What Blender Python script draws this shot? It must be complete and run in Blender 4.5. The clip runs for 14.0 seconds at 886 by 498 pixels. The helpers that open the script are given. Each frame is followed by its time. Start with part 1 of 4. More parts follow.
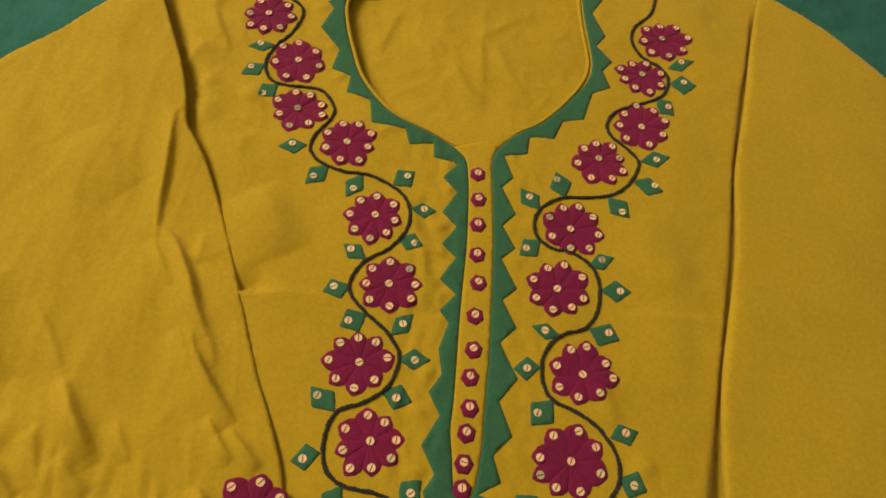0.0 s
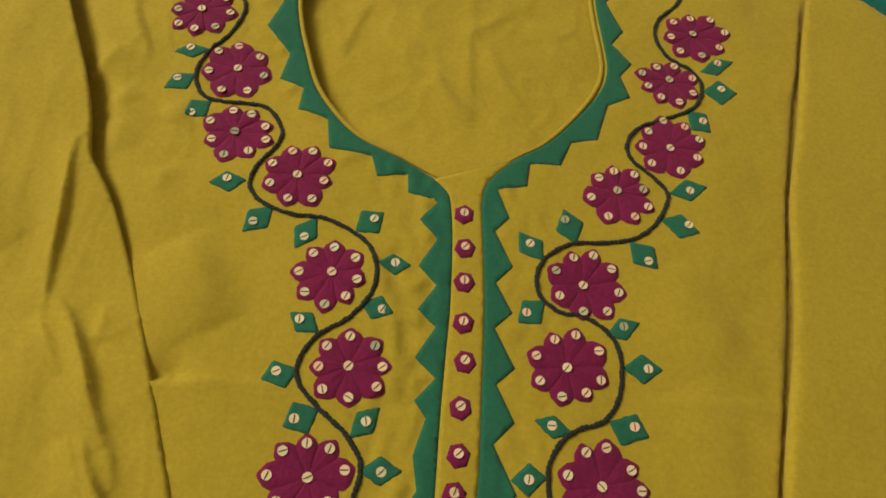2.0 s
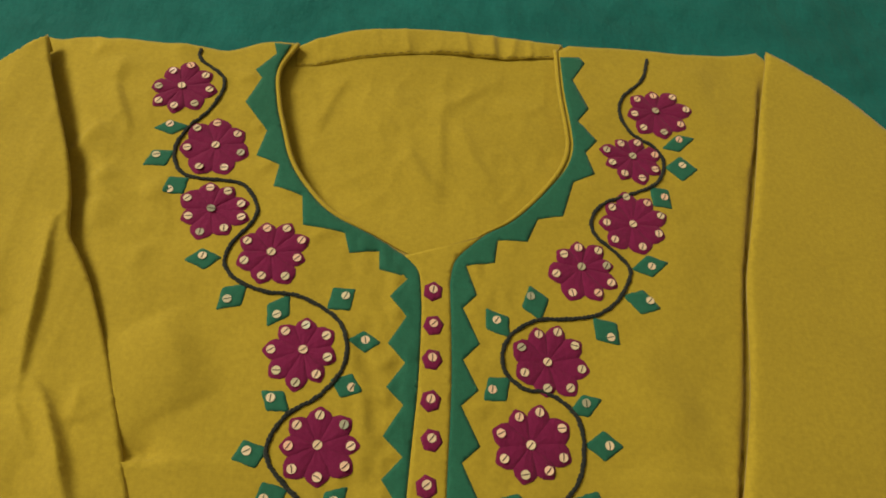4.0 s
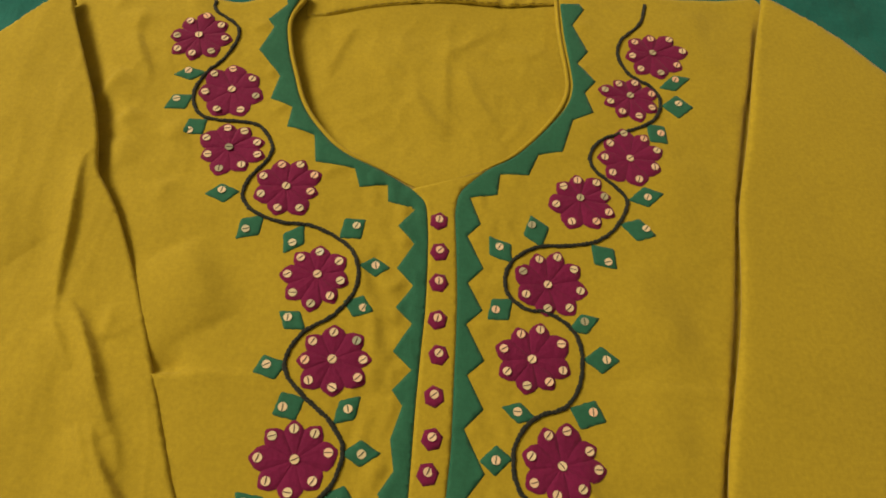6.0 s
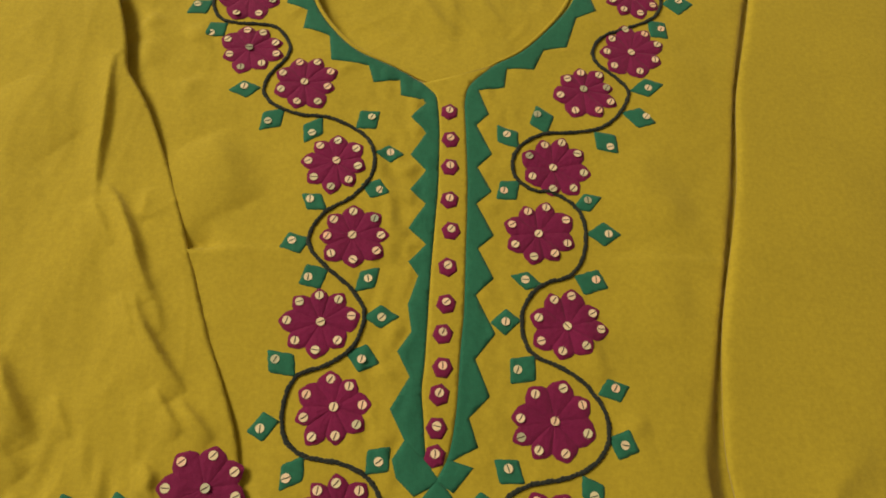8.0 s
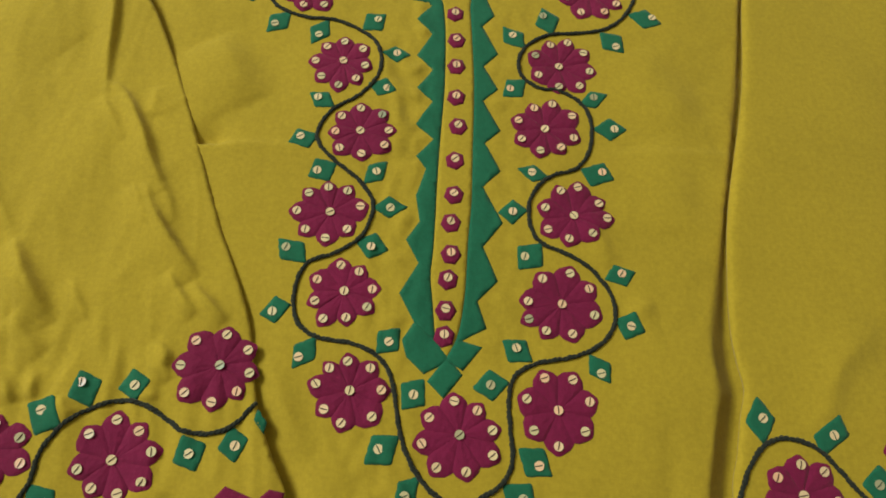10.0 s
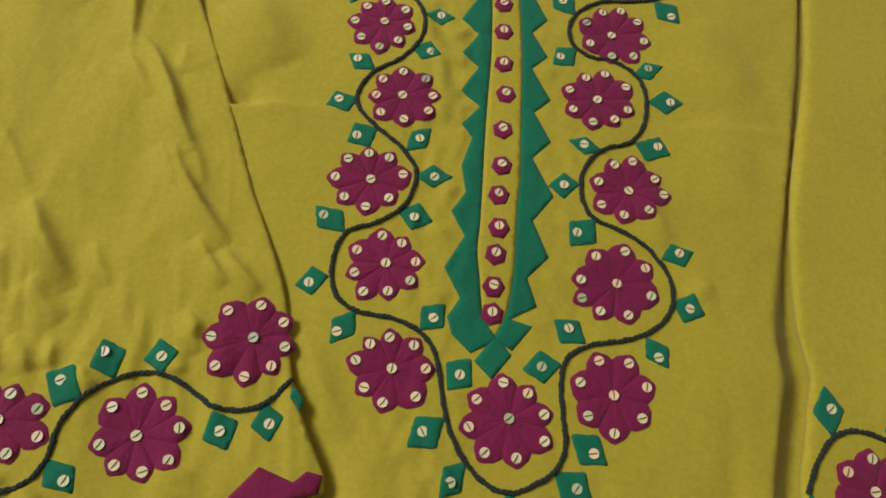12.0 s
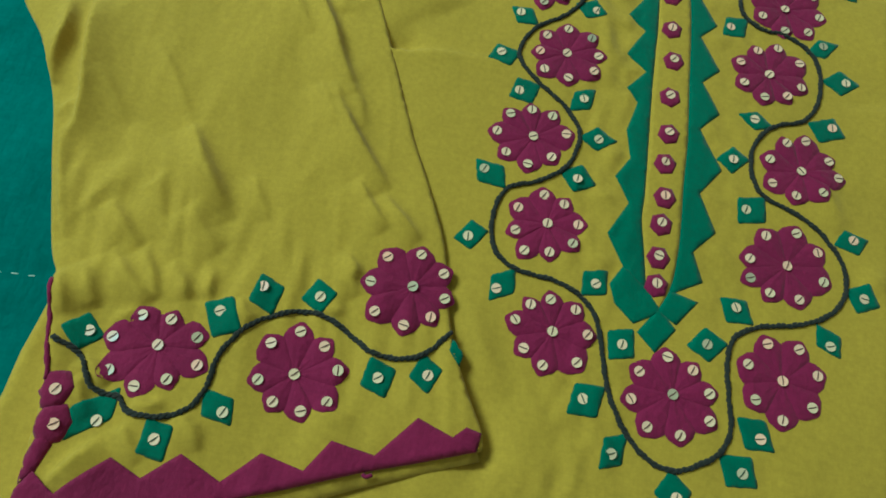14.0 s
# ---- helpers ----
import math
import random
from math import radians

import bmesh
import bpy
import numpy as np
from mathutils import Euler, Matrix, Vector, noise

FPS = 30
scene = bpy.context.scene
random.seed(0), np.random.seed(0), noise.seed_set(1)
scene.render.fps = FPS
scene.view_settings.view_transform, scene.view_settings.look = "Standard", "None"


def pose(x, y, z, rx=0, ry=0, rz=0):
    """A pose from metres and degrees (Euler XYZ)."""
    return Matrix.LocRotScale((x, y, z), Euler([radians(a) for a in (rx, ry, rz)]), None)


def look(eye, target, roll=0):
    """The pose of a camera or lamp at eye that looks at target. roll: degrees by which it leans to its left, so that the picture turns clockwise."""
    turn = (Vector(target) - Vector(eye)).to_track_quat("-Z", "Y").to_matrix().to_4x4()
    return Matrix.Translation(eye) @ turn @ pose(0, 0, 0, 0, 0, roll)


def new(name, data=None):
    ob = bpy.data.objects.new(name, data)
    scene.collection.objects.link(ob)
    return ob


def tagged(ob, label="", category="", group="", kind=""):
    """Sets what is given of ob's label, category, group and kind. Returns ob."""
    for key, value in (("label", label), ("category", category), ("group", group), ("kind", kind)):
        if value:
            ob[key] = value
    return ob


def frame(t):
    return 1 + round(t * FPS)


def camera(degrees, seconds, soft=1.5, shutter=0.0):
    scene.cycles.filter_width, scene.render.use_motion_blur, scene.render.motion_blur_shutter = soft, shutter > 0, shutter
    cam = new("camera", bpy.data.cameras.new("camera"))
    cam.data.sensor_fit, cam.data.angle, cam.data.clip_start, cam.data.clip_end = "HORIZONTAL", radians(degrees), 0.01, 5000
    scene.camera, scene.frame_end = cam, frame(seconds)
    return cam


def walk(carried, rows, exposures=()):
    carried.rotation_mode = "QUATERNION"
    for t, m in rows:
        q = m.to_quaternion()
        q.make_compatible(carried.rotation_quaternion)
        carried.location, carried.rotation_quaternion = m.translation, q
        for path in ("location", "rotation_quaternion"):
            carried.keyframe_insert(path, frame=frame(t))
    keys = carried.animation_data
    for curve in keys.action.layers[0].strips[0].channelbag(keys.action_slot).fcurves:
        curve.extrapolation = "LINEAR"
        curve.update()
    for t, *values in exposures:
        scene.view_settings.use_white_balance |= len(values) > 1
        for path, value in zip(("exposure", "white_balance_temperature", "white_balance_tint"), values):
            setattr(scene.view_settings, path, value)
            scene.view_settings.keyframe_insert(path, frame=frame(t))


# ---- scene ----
cam = camera(65.20, 14.0, soft=1.8)
PATH = [
    (0.0, pose(-0.0357, -0.0539, 0.3644, 26.97, -4.71, 4.04)),
    (0.5, pose(-0.0323, -0.0335, 0.3518, 26.93, -4.35, 3.99)),
    (1.0, pose(-0.0288, -0.0104, 0.3365, 26.54, -4.27, 3.81)),
    (1.5, pose(-0.0232, 0.0125, 0.3143, 25.85, -4.20, 3.53)),
    (2.0, pose(-0.0241, 0.0248, 0.3003, 25.43, -4.35, 3.47)),
    (2.5, pose(-0.0251, 0.0355, 0.3019, 25.76, -5.04, 3.20)),
    (3.0, pose(-0.0232, 0.0479, 0.3139, 27.22, -5.64, 3.13)),
    (3.2, pose(-0.0222, 0.0510, 0.3154, 27.58, -5.63, 3.11)),
    (5.5, pose(-0.0124, 0.0150, 0.3353, 27.40, -4.44, 3.25)),
    (6.0, pose(-0.0117, 0.0081, 0.3273, 26.46, -3.97, 3.03)),
    (6.5, pose(-0.0094, -0.0045, 0.3255, 26.02, -3.44, 2.95)),
    (7.0, pose(-0.0101, -0.0151, 0.3331, 24.91, -3.09, 2.74)),
    (7.5, pose(-0.0099, -0.0279, 0.3290, 24.56, -2.95, 2.67)),
    (8.0, pose(-0.0095, -0.0425, 0.3300, 23.73, -2.66, 2.52)),
    (8.5, pose(-0.0080, -0.0553, 0.3260, 23.20, -2.17, 2.28)),
    (9.0, pose(-0.0095, -0.0648, 0.3186, 22.66, -2.39, 2.14)),
    (9.2, pose(-0.0083, -0.0693, 0.3170, 22.45, -2.09, 2.19)),
    (11.3, pose(-0.0149, -0.1014, 0.3143, 22.15, -2.77, 2.57)),
    (11.5, pose(-0.0179, -0.0963, 0.3104, 22.05, -3.22, 2.62)),
    (12.0, pose(-0.0332, -0.0899, 0.2915, 21.81, -3.37, 3.50)),
    (12.5, pose(-0.0461, -0.0882, 0.2812, 21.19, -3.15, 4.81)),
    (13.0, pose(-0.0581, -0.0914, 0.2773, 20.80, -2.89, 5.98)),
    (13.5, pose(-0.0716, -0.0980, 0.2760, 20.66, -2.86, 7.37)),
    (14.0, pose(-0.0900, -0.1044, 0.2731, 20.54, -3.18, 8.98)),
]
EXPOSURES = ((0.0, -0.10, 7000, 12), (0.5, -0.15, 6470, 9), (1.0, -0.15, 6470, 9), (2.0, -0.15, 5500, -1), (2.5, -0.18, 5130, -6), (3.0, -0.16, 5330, -4), (5.5, -0.10, 5930, 4), (6.0, -0.10, 6240, 4), (6.5, -0.08, 6110, -3), (7.0, -0.07, 5810, 1), (8.0, -0.04, 5700, -2), (9.0, -0.01, 5350, -8), (11.5, 0.03, 4860, -14), (12.0, 0.00, 4620, -13), (12.5, -0.01, 4070, -31), (13.0, -0.03, 3900, -36), (13.5, -0.06, 3830, -31), (14.0, -0.07, 3980, -23),)
walk(cam, PATH, EXPOSURES)

# ---- light ----
world = bpy.data.worlds.new("room_world")
scene.world = world
world.use_nodes = True
world.node_tree.nodes["Background"].inputs["Color"].default_value = (1.0, 0.82, 0.6, 1)
world.node_tree.nodes["Background"].inputs["Strength"].default_value = 0.05


def area_lamp(name, place, target, size_x, size_y, watts, colour):
    data = bpy.data.lights.new(name, "AREA")
    data.shape, data.size, data.size_y, data.energy, data.color = "RECTANGLE", size_x, size_y, watts, colour
    ob = new(name, data)
    ob.matrix_world = look(place, target)
    return ob


LAMP_AT = (-2.1, 1.1, 2.1)
area_lamp("ceiling_lamp_light", LAMP_AT, (0.0, 0.1, 0.0), 1.2, 1.0, 94.0, (1.0, 0.80, 0.55))


# ---- materials ----
def material(name):
    m = bpy.data.materials.new(name)
    m.use_nodes = True
    return m, m.node_tree.nodes, m.node_tree.links, m.node_tree.nodes["Principled BSDF"]


def scaled_noise(nodes, links, scale, detail, coords, rough=0.55):
    mapping = nodes.new("ShaderNodeMapping")
    mapping.inputs["Scale"].default_value = scale
    links.new(coords, mapping.inputs["Vector"])
    n = nodes.new("ShaderNodeTexNoise")
    n.inputs["Scale"].default_value = 1.0
    n.inputs["Detail"].default_value = detail
    n.inputs["Roughness"].default_value = rough
    links.new(mapping.outputs["Vector"], n.inputs["Vector"])
    return n.outputs["Fac"]


def mixed(nodes, links, mode, factor, a, b):
    mix = nodes.new("ShaderNodeMix")
    mix.data_type, mix.blend_type = "RGBA", mode
    mix.inputs[0].default_value = factor
    for socket, value in ((mix.inputs[6], a), (mix.inputs[7], b)):
        if isinstance(value, tuple):
            socket.default_value = value
        else:
            links.new(value, socket)
    return mix.outputs[2]


def ramp(nodes, links, source, low, high, p0=0.3, p1=0.7):
    r = nodes.new("ShaderNodeValToRGB")
    r.color_ramp.elements[0].position, r.color_ramp.elements[1].position = p0, p1
    r.color_ramp.elements[0].color, r.color_ramp.elements[1].color = (*low, 1), (*high, 1)
    links.new(source, r.inputs["Fac"])
    return r.outputs["Color"]


def cloth(name, colour, rough=0.85, sheen=0.15, thread=1300, weave=0.10, mottling=0.045, bump=0.0001, crumple=0.0003, crumple_size=110):
    """Woven cotton: threads both ways, slubs and a broad uneven dye."""
    m, nodes, links, shader = material(name)
    coords = nodes.new("ShaderNodeTexCoord").outputs["Object"]
    warp = scaled_noise(nodes, links, (thread * 1.6, thread * 0.12, 60), 2, coords)
    weft = scaled_noise(nodes, links, (thread * 0.12, thread * 1.6, 60), 2, coords)
    dye = scaled_noise(nodes, links, (16, 16, 16), 4, coords)
    fine = scaled_noise(nodes, links, (420, 420, 420), 3, coords, 0.7)
    dark = tuple(c * (1 - mottling) for c in colour)
    lite = tuple(min(1, c * (1 + mottling)) for c in colour)
    base = ramp(nodes, links, dye, dark, lite)
    threads = nodes.new("ShaderNodeMath")
    threads.operation = "ADD"
    links.new(warp, threads.inputs[0])
    links.new(weft, threads.inputs[1])
    half = nodes.new("ShaderNodeMath")
    half.operation = "MULTIPLY"
    half.inputs[1].default_value = 0.5
    links.new(threads.outputs[0], half.inputs[0])
    tone = ramp(nodes, links, half.outputs[0], (0.62, 0.62, 0.62), (1.3, 1.3, 1.3), 0.36, 0.64)
    base = mixed(nodes, links, "MULTIPLY", weave, base, tone)
    spots = ramp(nodes, links, fine, (0.84, 0.84, 0.84), (1.12, 1.12, 1.12))
    base = mixed(nodes, links, "MULTIPLY", 0.6, base, spots)
    links.new(base, shader.inputs["Base Color"])
    shader.inputs["Roughness"].default_value = rough
    shader.inputs["Specular IOR Level"].default_value = 0.2
    shader.inputs["Sheen Weight"].default_value = sheen
    shader.inputs["Sheen Roughness"].default_value = 0.5
    b = nodes.new("ShaderNodeBump")
    b.inputs["Strength"].default_value = 0.6
    b.inputs["Distance"].default_value = bump
    links.new(half.outputs[0], b.inputs["Height"])
    creases = nodes.new("ShaderNodeBump")
    creases.inputs["Strength"].default_value = 0.8
    creases.inputs["Distance"].default_value = crumple
    links.new(scaled_noise(nodes, links, (crumple_size, crumple_size * 0.7, crumple_size), 3, coords, 0.5), creases.inputs["Height"])
    links.new(b.outputs["Normal"], creases.inputs["Normal"])
    links.new(creases.outputs["Normal"], shader.inputs["Normal"])
    return m


def plain(name, colour, rough, metal=0.0, grain=200, spread=0.1):
    m, nodes, links, shader = material(name)
    coords = nodes.new("ShaderNodeTexCoord").outputs["Object"]
    n = scaled_noise(nodes, links, (grain, grain, grain), 3, coords)
    links.new(ramp(nodes, links, n, tuple(c * (1 - spread) for c in colour), tuple(min(1, c * (1 + spread)) for c in colour)), shader.inputs["Base Color"])
    shader.inputs["Roughness"].default_value = rough
    shader.inputs["Metallic"].default_value = metal
    return m


def sequin_film(name):
    """Pearly plastic: cream with a weak iridescent film."""
    m, nodes, links, shader = material(name)
    info = nodes.new("ShaderNodeObjectInfo").outputs["Random"]
    tone = nodes.new("ShaderNodeValToRGB")
    tone.color_ramp.interpolation = "LINEAR"
    tone.color_ramp.elements[0].color, tone.color_ramp.elements[1].color = (0.42, 0.40, 0.28, 1), (0.98, 0.60, 0.42, 1)
    for place, colour in ((0.12, (0.80, 0.68, 0.44, 1)), (0.3, (0.92, 0.73, 0.48, 1)), (0.75, (0.95, 0.70, 0.49, 1))):
        tone.color_ramp.elements.new(place).color = colour
    links.new(info, tone.inputs["Fac"])
    links.new(tone.outputs["Color"], shader.inputs["Base Color"])
    shader.inputs["Metallic"].default_value = 0.0
    shader.inputs["Roughness"].default_value = 0.3
    shader.inputs["Thin Film Thickness"].default_value = 380
    shader.inputs["Thin Film IOR"].default_value = 1.33
    return m


MUSTARD = cloth("mustard_cotton", (0.47, 0.345, 0.023))
MUSTARD_BACK = cloth("mustard_cotton_back", (0.47, 0.345, 0.023), mottling=0.04)
GREEN = cloth("green_applique_cotton", (0.032, 0.147, 0.090), weave=0.18, mottling=0.08, crumple=0.0004, crumple_size=320)
MAROON = cloth("magenta_applique_cotton", (0.19, 0.009, 0.070), weave=0.2, mottling=0.12, crumple=0.0007, crumple_size=420)
TEAL = cloth("teal_bedspread_cotton", (0.020, 0.150, 0.136), sheen=0.05, thread=520, weave=0.16, mottling=0.16, bump=0.0003, crumple=0.0022, crumple_size=95)
CORD = cloth("black_cord_thread", (0.028, 0.031, 0.028), thread=1500, weave=0.4)
SEQUIN = sequin_film("pearl_sequin")
THREAD = plain("dark_maroon_thread", (0.09, 0.03, 0.03), 0.7)
THREAD_GREEN = plain("dark_green_thread", (0.05, 0.09, 0.05), 0.7)
WHITE_THREAD = plain("pale_thread", (0.5, 0.62, 0.55), 0.7)
PLASTER = plain("cream_plaster", (0.75, 0.70, 0.60), 0.9, grain=12, spread=0.05)
FLOOR = plain("grey_floor_stone", (0.3, 0.28, 0.25), 0.5, grain=9, spread=0.2)
MATTRESS = cloth("mattress_ticking", (0.5, 0.47, 0.4), thread=300)

# ---- mesh helpers ----
from mathutils.geometry import delaunay_2d_cdt


def part(name, bm, mat, parent=None, label="", smooth=True):
    mesh = bpy.data.meshes.new(name)
    bm.to_mesh(mesh)
    bm.free()
    mesh.materials.append(mat)
    if smooth:
        mesh.polygons.foreach_set("use_smooth", [True] * len(mesh.polygons))
    ob = new(name, mesh)
    if parent is not None:
        under(ob, parent)
    return tagged(ob, label)


def under(ob, parent):
    ob.parent = parent
    ob.matrix_parent_inverse = placed(parent).inverted()


def placed(ob):
    m = ob.matrix_basis.copy()
    if ob.parent is not None:
        m = placed(ob.parent) @ ob.matrix_parent_inverse @ m
    return m


def spline(points, step):
    """A smooth line through points, with a point about every step metres."""
    p = np.array(points, float)
    q = np.vstack([2 * p[0] - p[1], p, 2 * p[-1] - p[-2]])
    out = []
    for i in range(1, len(q) - 2):
        n = max(1, int(np.linalg.norm(q[i + 1] - q[i]) / step))
        for u in np.arange(n) / n:
            a, b, c, d = q[i - 1:i + 3]
            out.append(0.5 * (2 * b + (c - a) * u + (2 * a - 5 * b + 4 * c - d) * u ** 2 + (3 * b - a - 3 * c + d) * u ** 3))
    out.append(p[-1])
    return np.array(out)


def straight(points, step):
    """The same with corners kept."""
    p = np.array(points, float)
    out = []
    for a, b in zip(p[:-1], p[1:]):
        n = max(1, int(np.linalg.norm(b - a) / step))
        out += [a + (b - a) * u for u in np.arange(n) / n]
    out.append(p[-1])
    return np.array(out)


def line_distance(xy, line, signed=False):
    """Distance of every point to a polyline; signed: positive to the left of its way."""
    best = np.full(len(xy), 1e9)
    side = np.ones(len(xy))
    for a, b in zip(line[:-1], line[1:]):
        ab = b - a
        k = np.clip(((xy - a) @ ab) / max(ab @ ab, 1e-12), 0, 1)
        off = xy - (a + k[:, None] * ab)
        d = np.hypot(off[:, 0], off[:, 1])
        hit = d < best
        best[hit] = d[hit]
        side[hit] = np.sign(ab[0] * off[hit, 1] - ab[1] * off[hit, 0])
    return best * side if signed else best


def inside(xy, loop):
    res = np.zeros(len(xy), bool)
    x, y = xy[:, 0], xy[:, 1]
    for a, b in zip(loop, np.roll(loop, -1, 0)):
        cross = ((a[1] > y) != (b[1] > y)) & (x < (b[0] - a[0]) * (y - a[1]) / (b[1] - a[1] + 1e-15) + a[0])
        res ^= cross
    return res


def waves(x, y, size, seed, count=7):
    """Smooth uneven undulation of about one unit, with humps about size metres wide."""
    rng = np.random.default_rng(seed)
    out = np.zeros_like(x)
    for _ in range(count):
        turn, phase, k = rng.uniform(0, 2 * np.pi), rng.uniform(0, 2 * np.pi), rng.uniform(0.6, 1.7) * np.pi / size
        bend = rng.uniform(0.2, 0.6) * size
        u = x * np.cos(turn) + y * np.sin(turn)
        v = -x * np.sin(turn) + y * np.cos(turn)
        out += np.sin(k * (u + bend * np.sin(v * k * 0.6 + phase)) + phase)
    return out / count ** 0.5


def sheet_mesh(loop, gap, height, thick=0.0006, jitter=0.25, seed=3, tuck=0.0):
    """A piece of cloth over the outline loop: a triangulated top that follows height(xy) and a turned-down rim."""
    loop = np.array(loop)
    lo, hi = loop.min(0), loop.max(0)
    rng = np.random.default_rng(seed)
    gx, gy = np.meshgrid(np.arange(lo[0], hi[0], gap), np.arange(lo[1], hi[1], gap))
    gx[1::2] += gap * 0.5
    inner = np.stack([gx.ravel(), gy.ravel()], 1) + rng.uniform(-jitter, jitter, (gx.size, 2)) * gap
    inner = inner[inside(inner, loop)]
    if len(inner):
        inner = inner[line_distance(inner, np.vstack([loop, loop[:1]])) > gap * 0.45]
    verts = [Vector(p) for p in np.vstack([loop, inner])]
    n = len(loop)
    vs, _, faces, *_ = delaunay_2d_cdt(verts, [], [list(range(n))], 1, 1e-7)
    xy = np.array([(v.x, v.y) for v in vs])
    z = height(xy)
    bm = bmesh.new()
    made = [bm.verts.new((x, y, c)) for (x, y), c in zip(xy, z)]
    for f in faces:
        try:
            bm.faces.new([made[i] for i in f])
        except ValueError:
            pass
    for v in [v for v in bm.verts if not v.link_faces]:
        bm.verts.remove(v)
    bmesh.ops.recalc_face_normals(bm, faces=bm.faces)
    if bm.faces and sum(f.normal.z * f.calc_area() for f in bm.faces) < 0:
        bmesh.ops.reverse_faces(bm, faces=bm.faces)
    rim = [(e.verts[0], e.verts[1], e.link_faces[0]) for e in bm.edges if e.is_boundary]
    inward = {}
    for p, q, f in rim:
        mid = (p.co + q.co) / 2
        side = Vector((q.co.y - p.co.y, p.co.x - q.co.x, 0)).normalized()
        if side.dot(f.calc_center_median() - mid) < 0:
            side = -side
        for v in (p, q):
            inward[v] = inward.get(v, Vector()) + side
    rings = [{v: v for v in inward}]
    for step, drop in ((0.0, 1.0),) if not tuck else ((0.12, 0.45), (1.0, 1.0)):
        rings.append({v: bm.verts.new((*(v.co + inward[v].normalized() * tuck * step).xy, v.co.z - thick * drop)) for v in inward})
    for upper, lower in zip(rings[:-1], rings[1:]):
        for p, q, f in rim:
            p, q = (p, q) if f.loops[[l.vert for l in f.loops].index(p)].link_loop_next.vert == q else (q, p)
            bm.faces.new((upper[q], upper[p], lower[p], lower[q]))
    return bm


def rolled(xy, loop, top, radius):
    """Height of a turned edge: zero at the outline, top from radius inwards."""
    d = np.minimum(line_distance(xy, np.vstack([loop, loop[:1]])), radius) / radius
    return top * np.sqrt(np.maximum(0, 1 - (1 - d) ** 2))


def tube(line, radius, sides=6, closed_ends=True):
    bm = bmesh.new()
    rings = []
    radii = np.broadcast_to(radius, len(line))
    for i, p in enumerate(line):
        way = line[min(i + 1, len(line) - 1)] - line[max(i - 1, 0)]
        way = way / (np.linalg.norm(way) + 1e-12)
        a = np.cross(way, (0, 0, 1.0))
        a /= np.linalg.norm(a) + 1e-12
        b = np.cross(a, way)
        rings.append([bm.verts.new(p + radii[i] * (math.cos(k) * a + math.sin(k) * b)) for k in np.arange(sides) * 2 * math.pi / sides])
    for r, s in zip(rings[:-1], rings[1:]):
        for k in range(sides):
            bm.faces.new((r[k], r[(k + 1) % sides], s[(k + 1) % sides], s[k]))
    if closed_ends:
        bm.faces.new(rings[0][::-1])
        bm.faces.new(rings[-1])
    bmesh.ops.recalc_face_normals(bm, faces=bm.faces)
    return bm


# ---- outlines of the tunic, in metres ----
NECK_L = [(-0.0966, 0.3447), (-0.1017, 0.3238), (-0.0986, 0.3017), (-0.0921, 0.2811), (-0.0850, 0.2616), (-0.0746, 0.2458), (-0.0586, 0.2300), (-0.0337, 0.2180), (-0.0167, 0.2084), (-0.0094, 0.2010), (-0.0071, 0.1917), (-0.0055, 0.1731), (-0.0047, 0.1408), (-0.0054, 0.1173), (-0.0062, 0.0884), (-0.0064, 0.0623), (-0.0067, 0.0425), (-0.0074, 0.0291), (-0.0059, 0.0162), (-0.0044, 0.0028), (-0.0032, -0.0042), (-0.0004, -0.0093), (0.0019, -0.0109)]
NECK_R = [(0.0695, 0.3586), (0.0714, 0.3310), (0.0750, 0.3030), (0.0755, 0.2882), (0.0706, 0.2732), (0.0572, 0.2540), (0.0404, 0.2353), (0.0243, 0.2243), (0.0108, 0.2095), (0.0080, 0.1974), (0.0083, 0.1870), (0.0093, 0.1741), (0.0109, 0.1491), (0.0114, 0.1253), (0.0114, 0.1025), (0.0115, 0.0809), (0.0114, 0.0674), (0.0103, 0.0492), (0.0099, 0.0318), (0.0093, 0.0186), (0.0075, 0.0041), (0.0050, -0.0050)]
ZIG_L = [(-0.1070, 0.3444), (-0.1041, 0.3358), (-0.1143, 0.3226), (-0.1097, 0.3169), (-0.1159, 0.2980), (-0.1006, 0.2800), (-0.1033, 0.2623), (-0.0898, 0.2573), (-0.0907, 0.2431), (-0.0745, 0.2387), (-0.0716, 0.2210), (-0.0493, 0.2186), (-0.0456, 0.2072), (-0.0302, 0.2098), (-0.0292, 0.1993), (-0.0141, 0.1955), (-0.0223, 0.1845), (-0.0131, 0.1743), (-0.0211, 0.1599), (-0.0119, 0.1506), (-0.0199, 0.1375), (-0.0110, 0.1297), (-0.0193, 0.1146), (-0.0095, 0.1058), (-0.0182, 0.0953), (-0.0126, 0.0880), (-0.0170, 0.0720), (-0.0143, 0.0579), (-0.0206, 0.0476), (-0.0137, 0.0354), (-0.0221, 0.0194), (-0.0140, 0.0050), (-0.0090, -0.0010)]
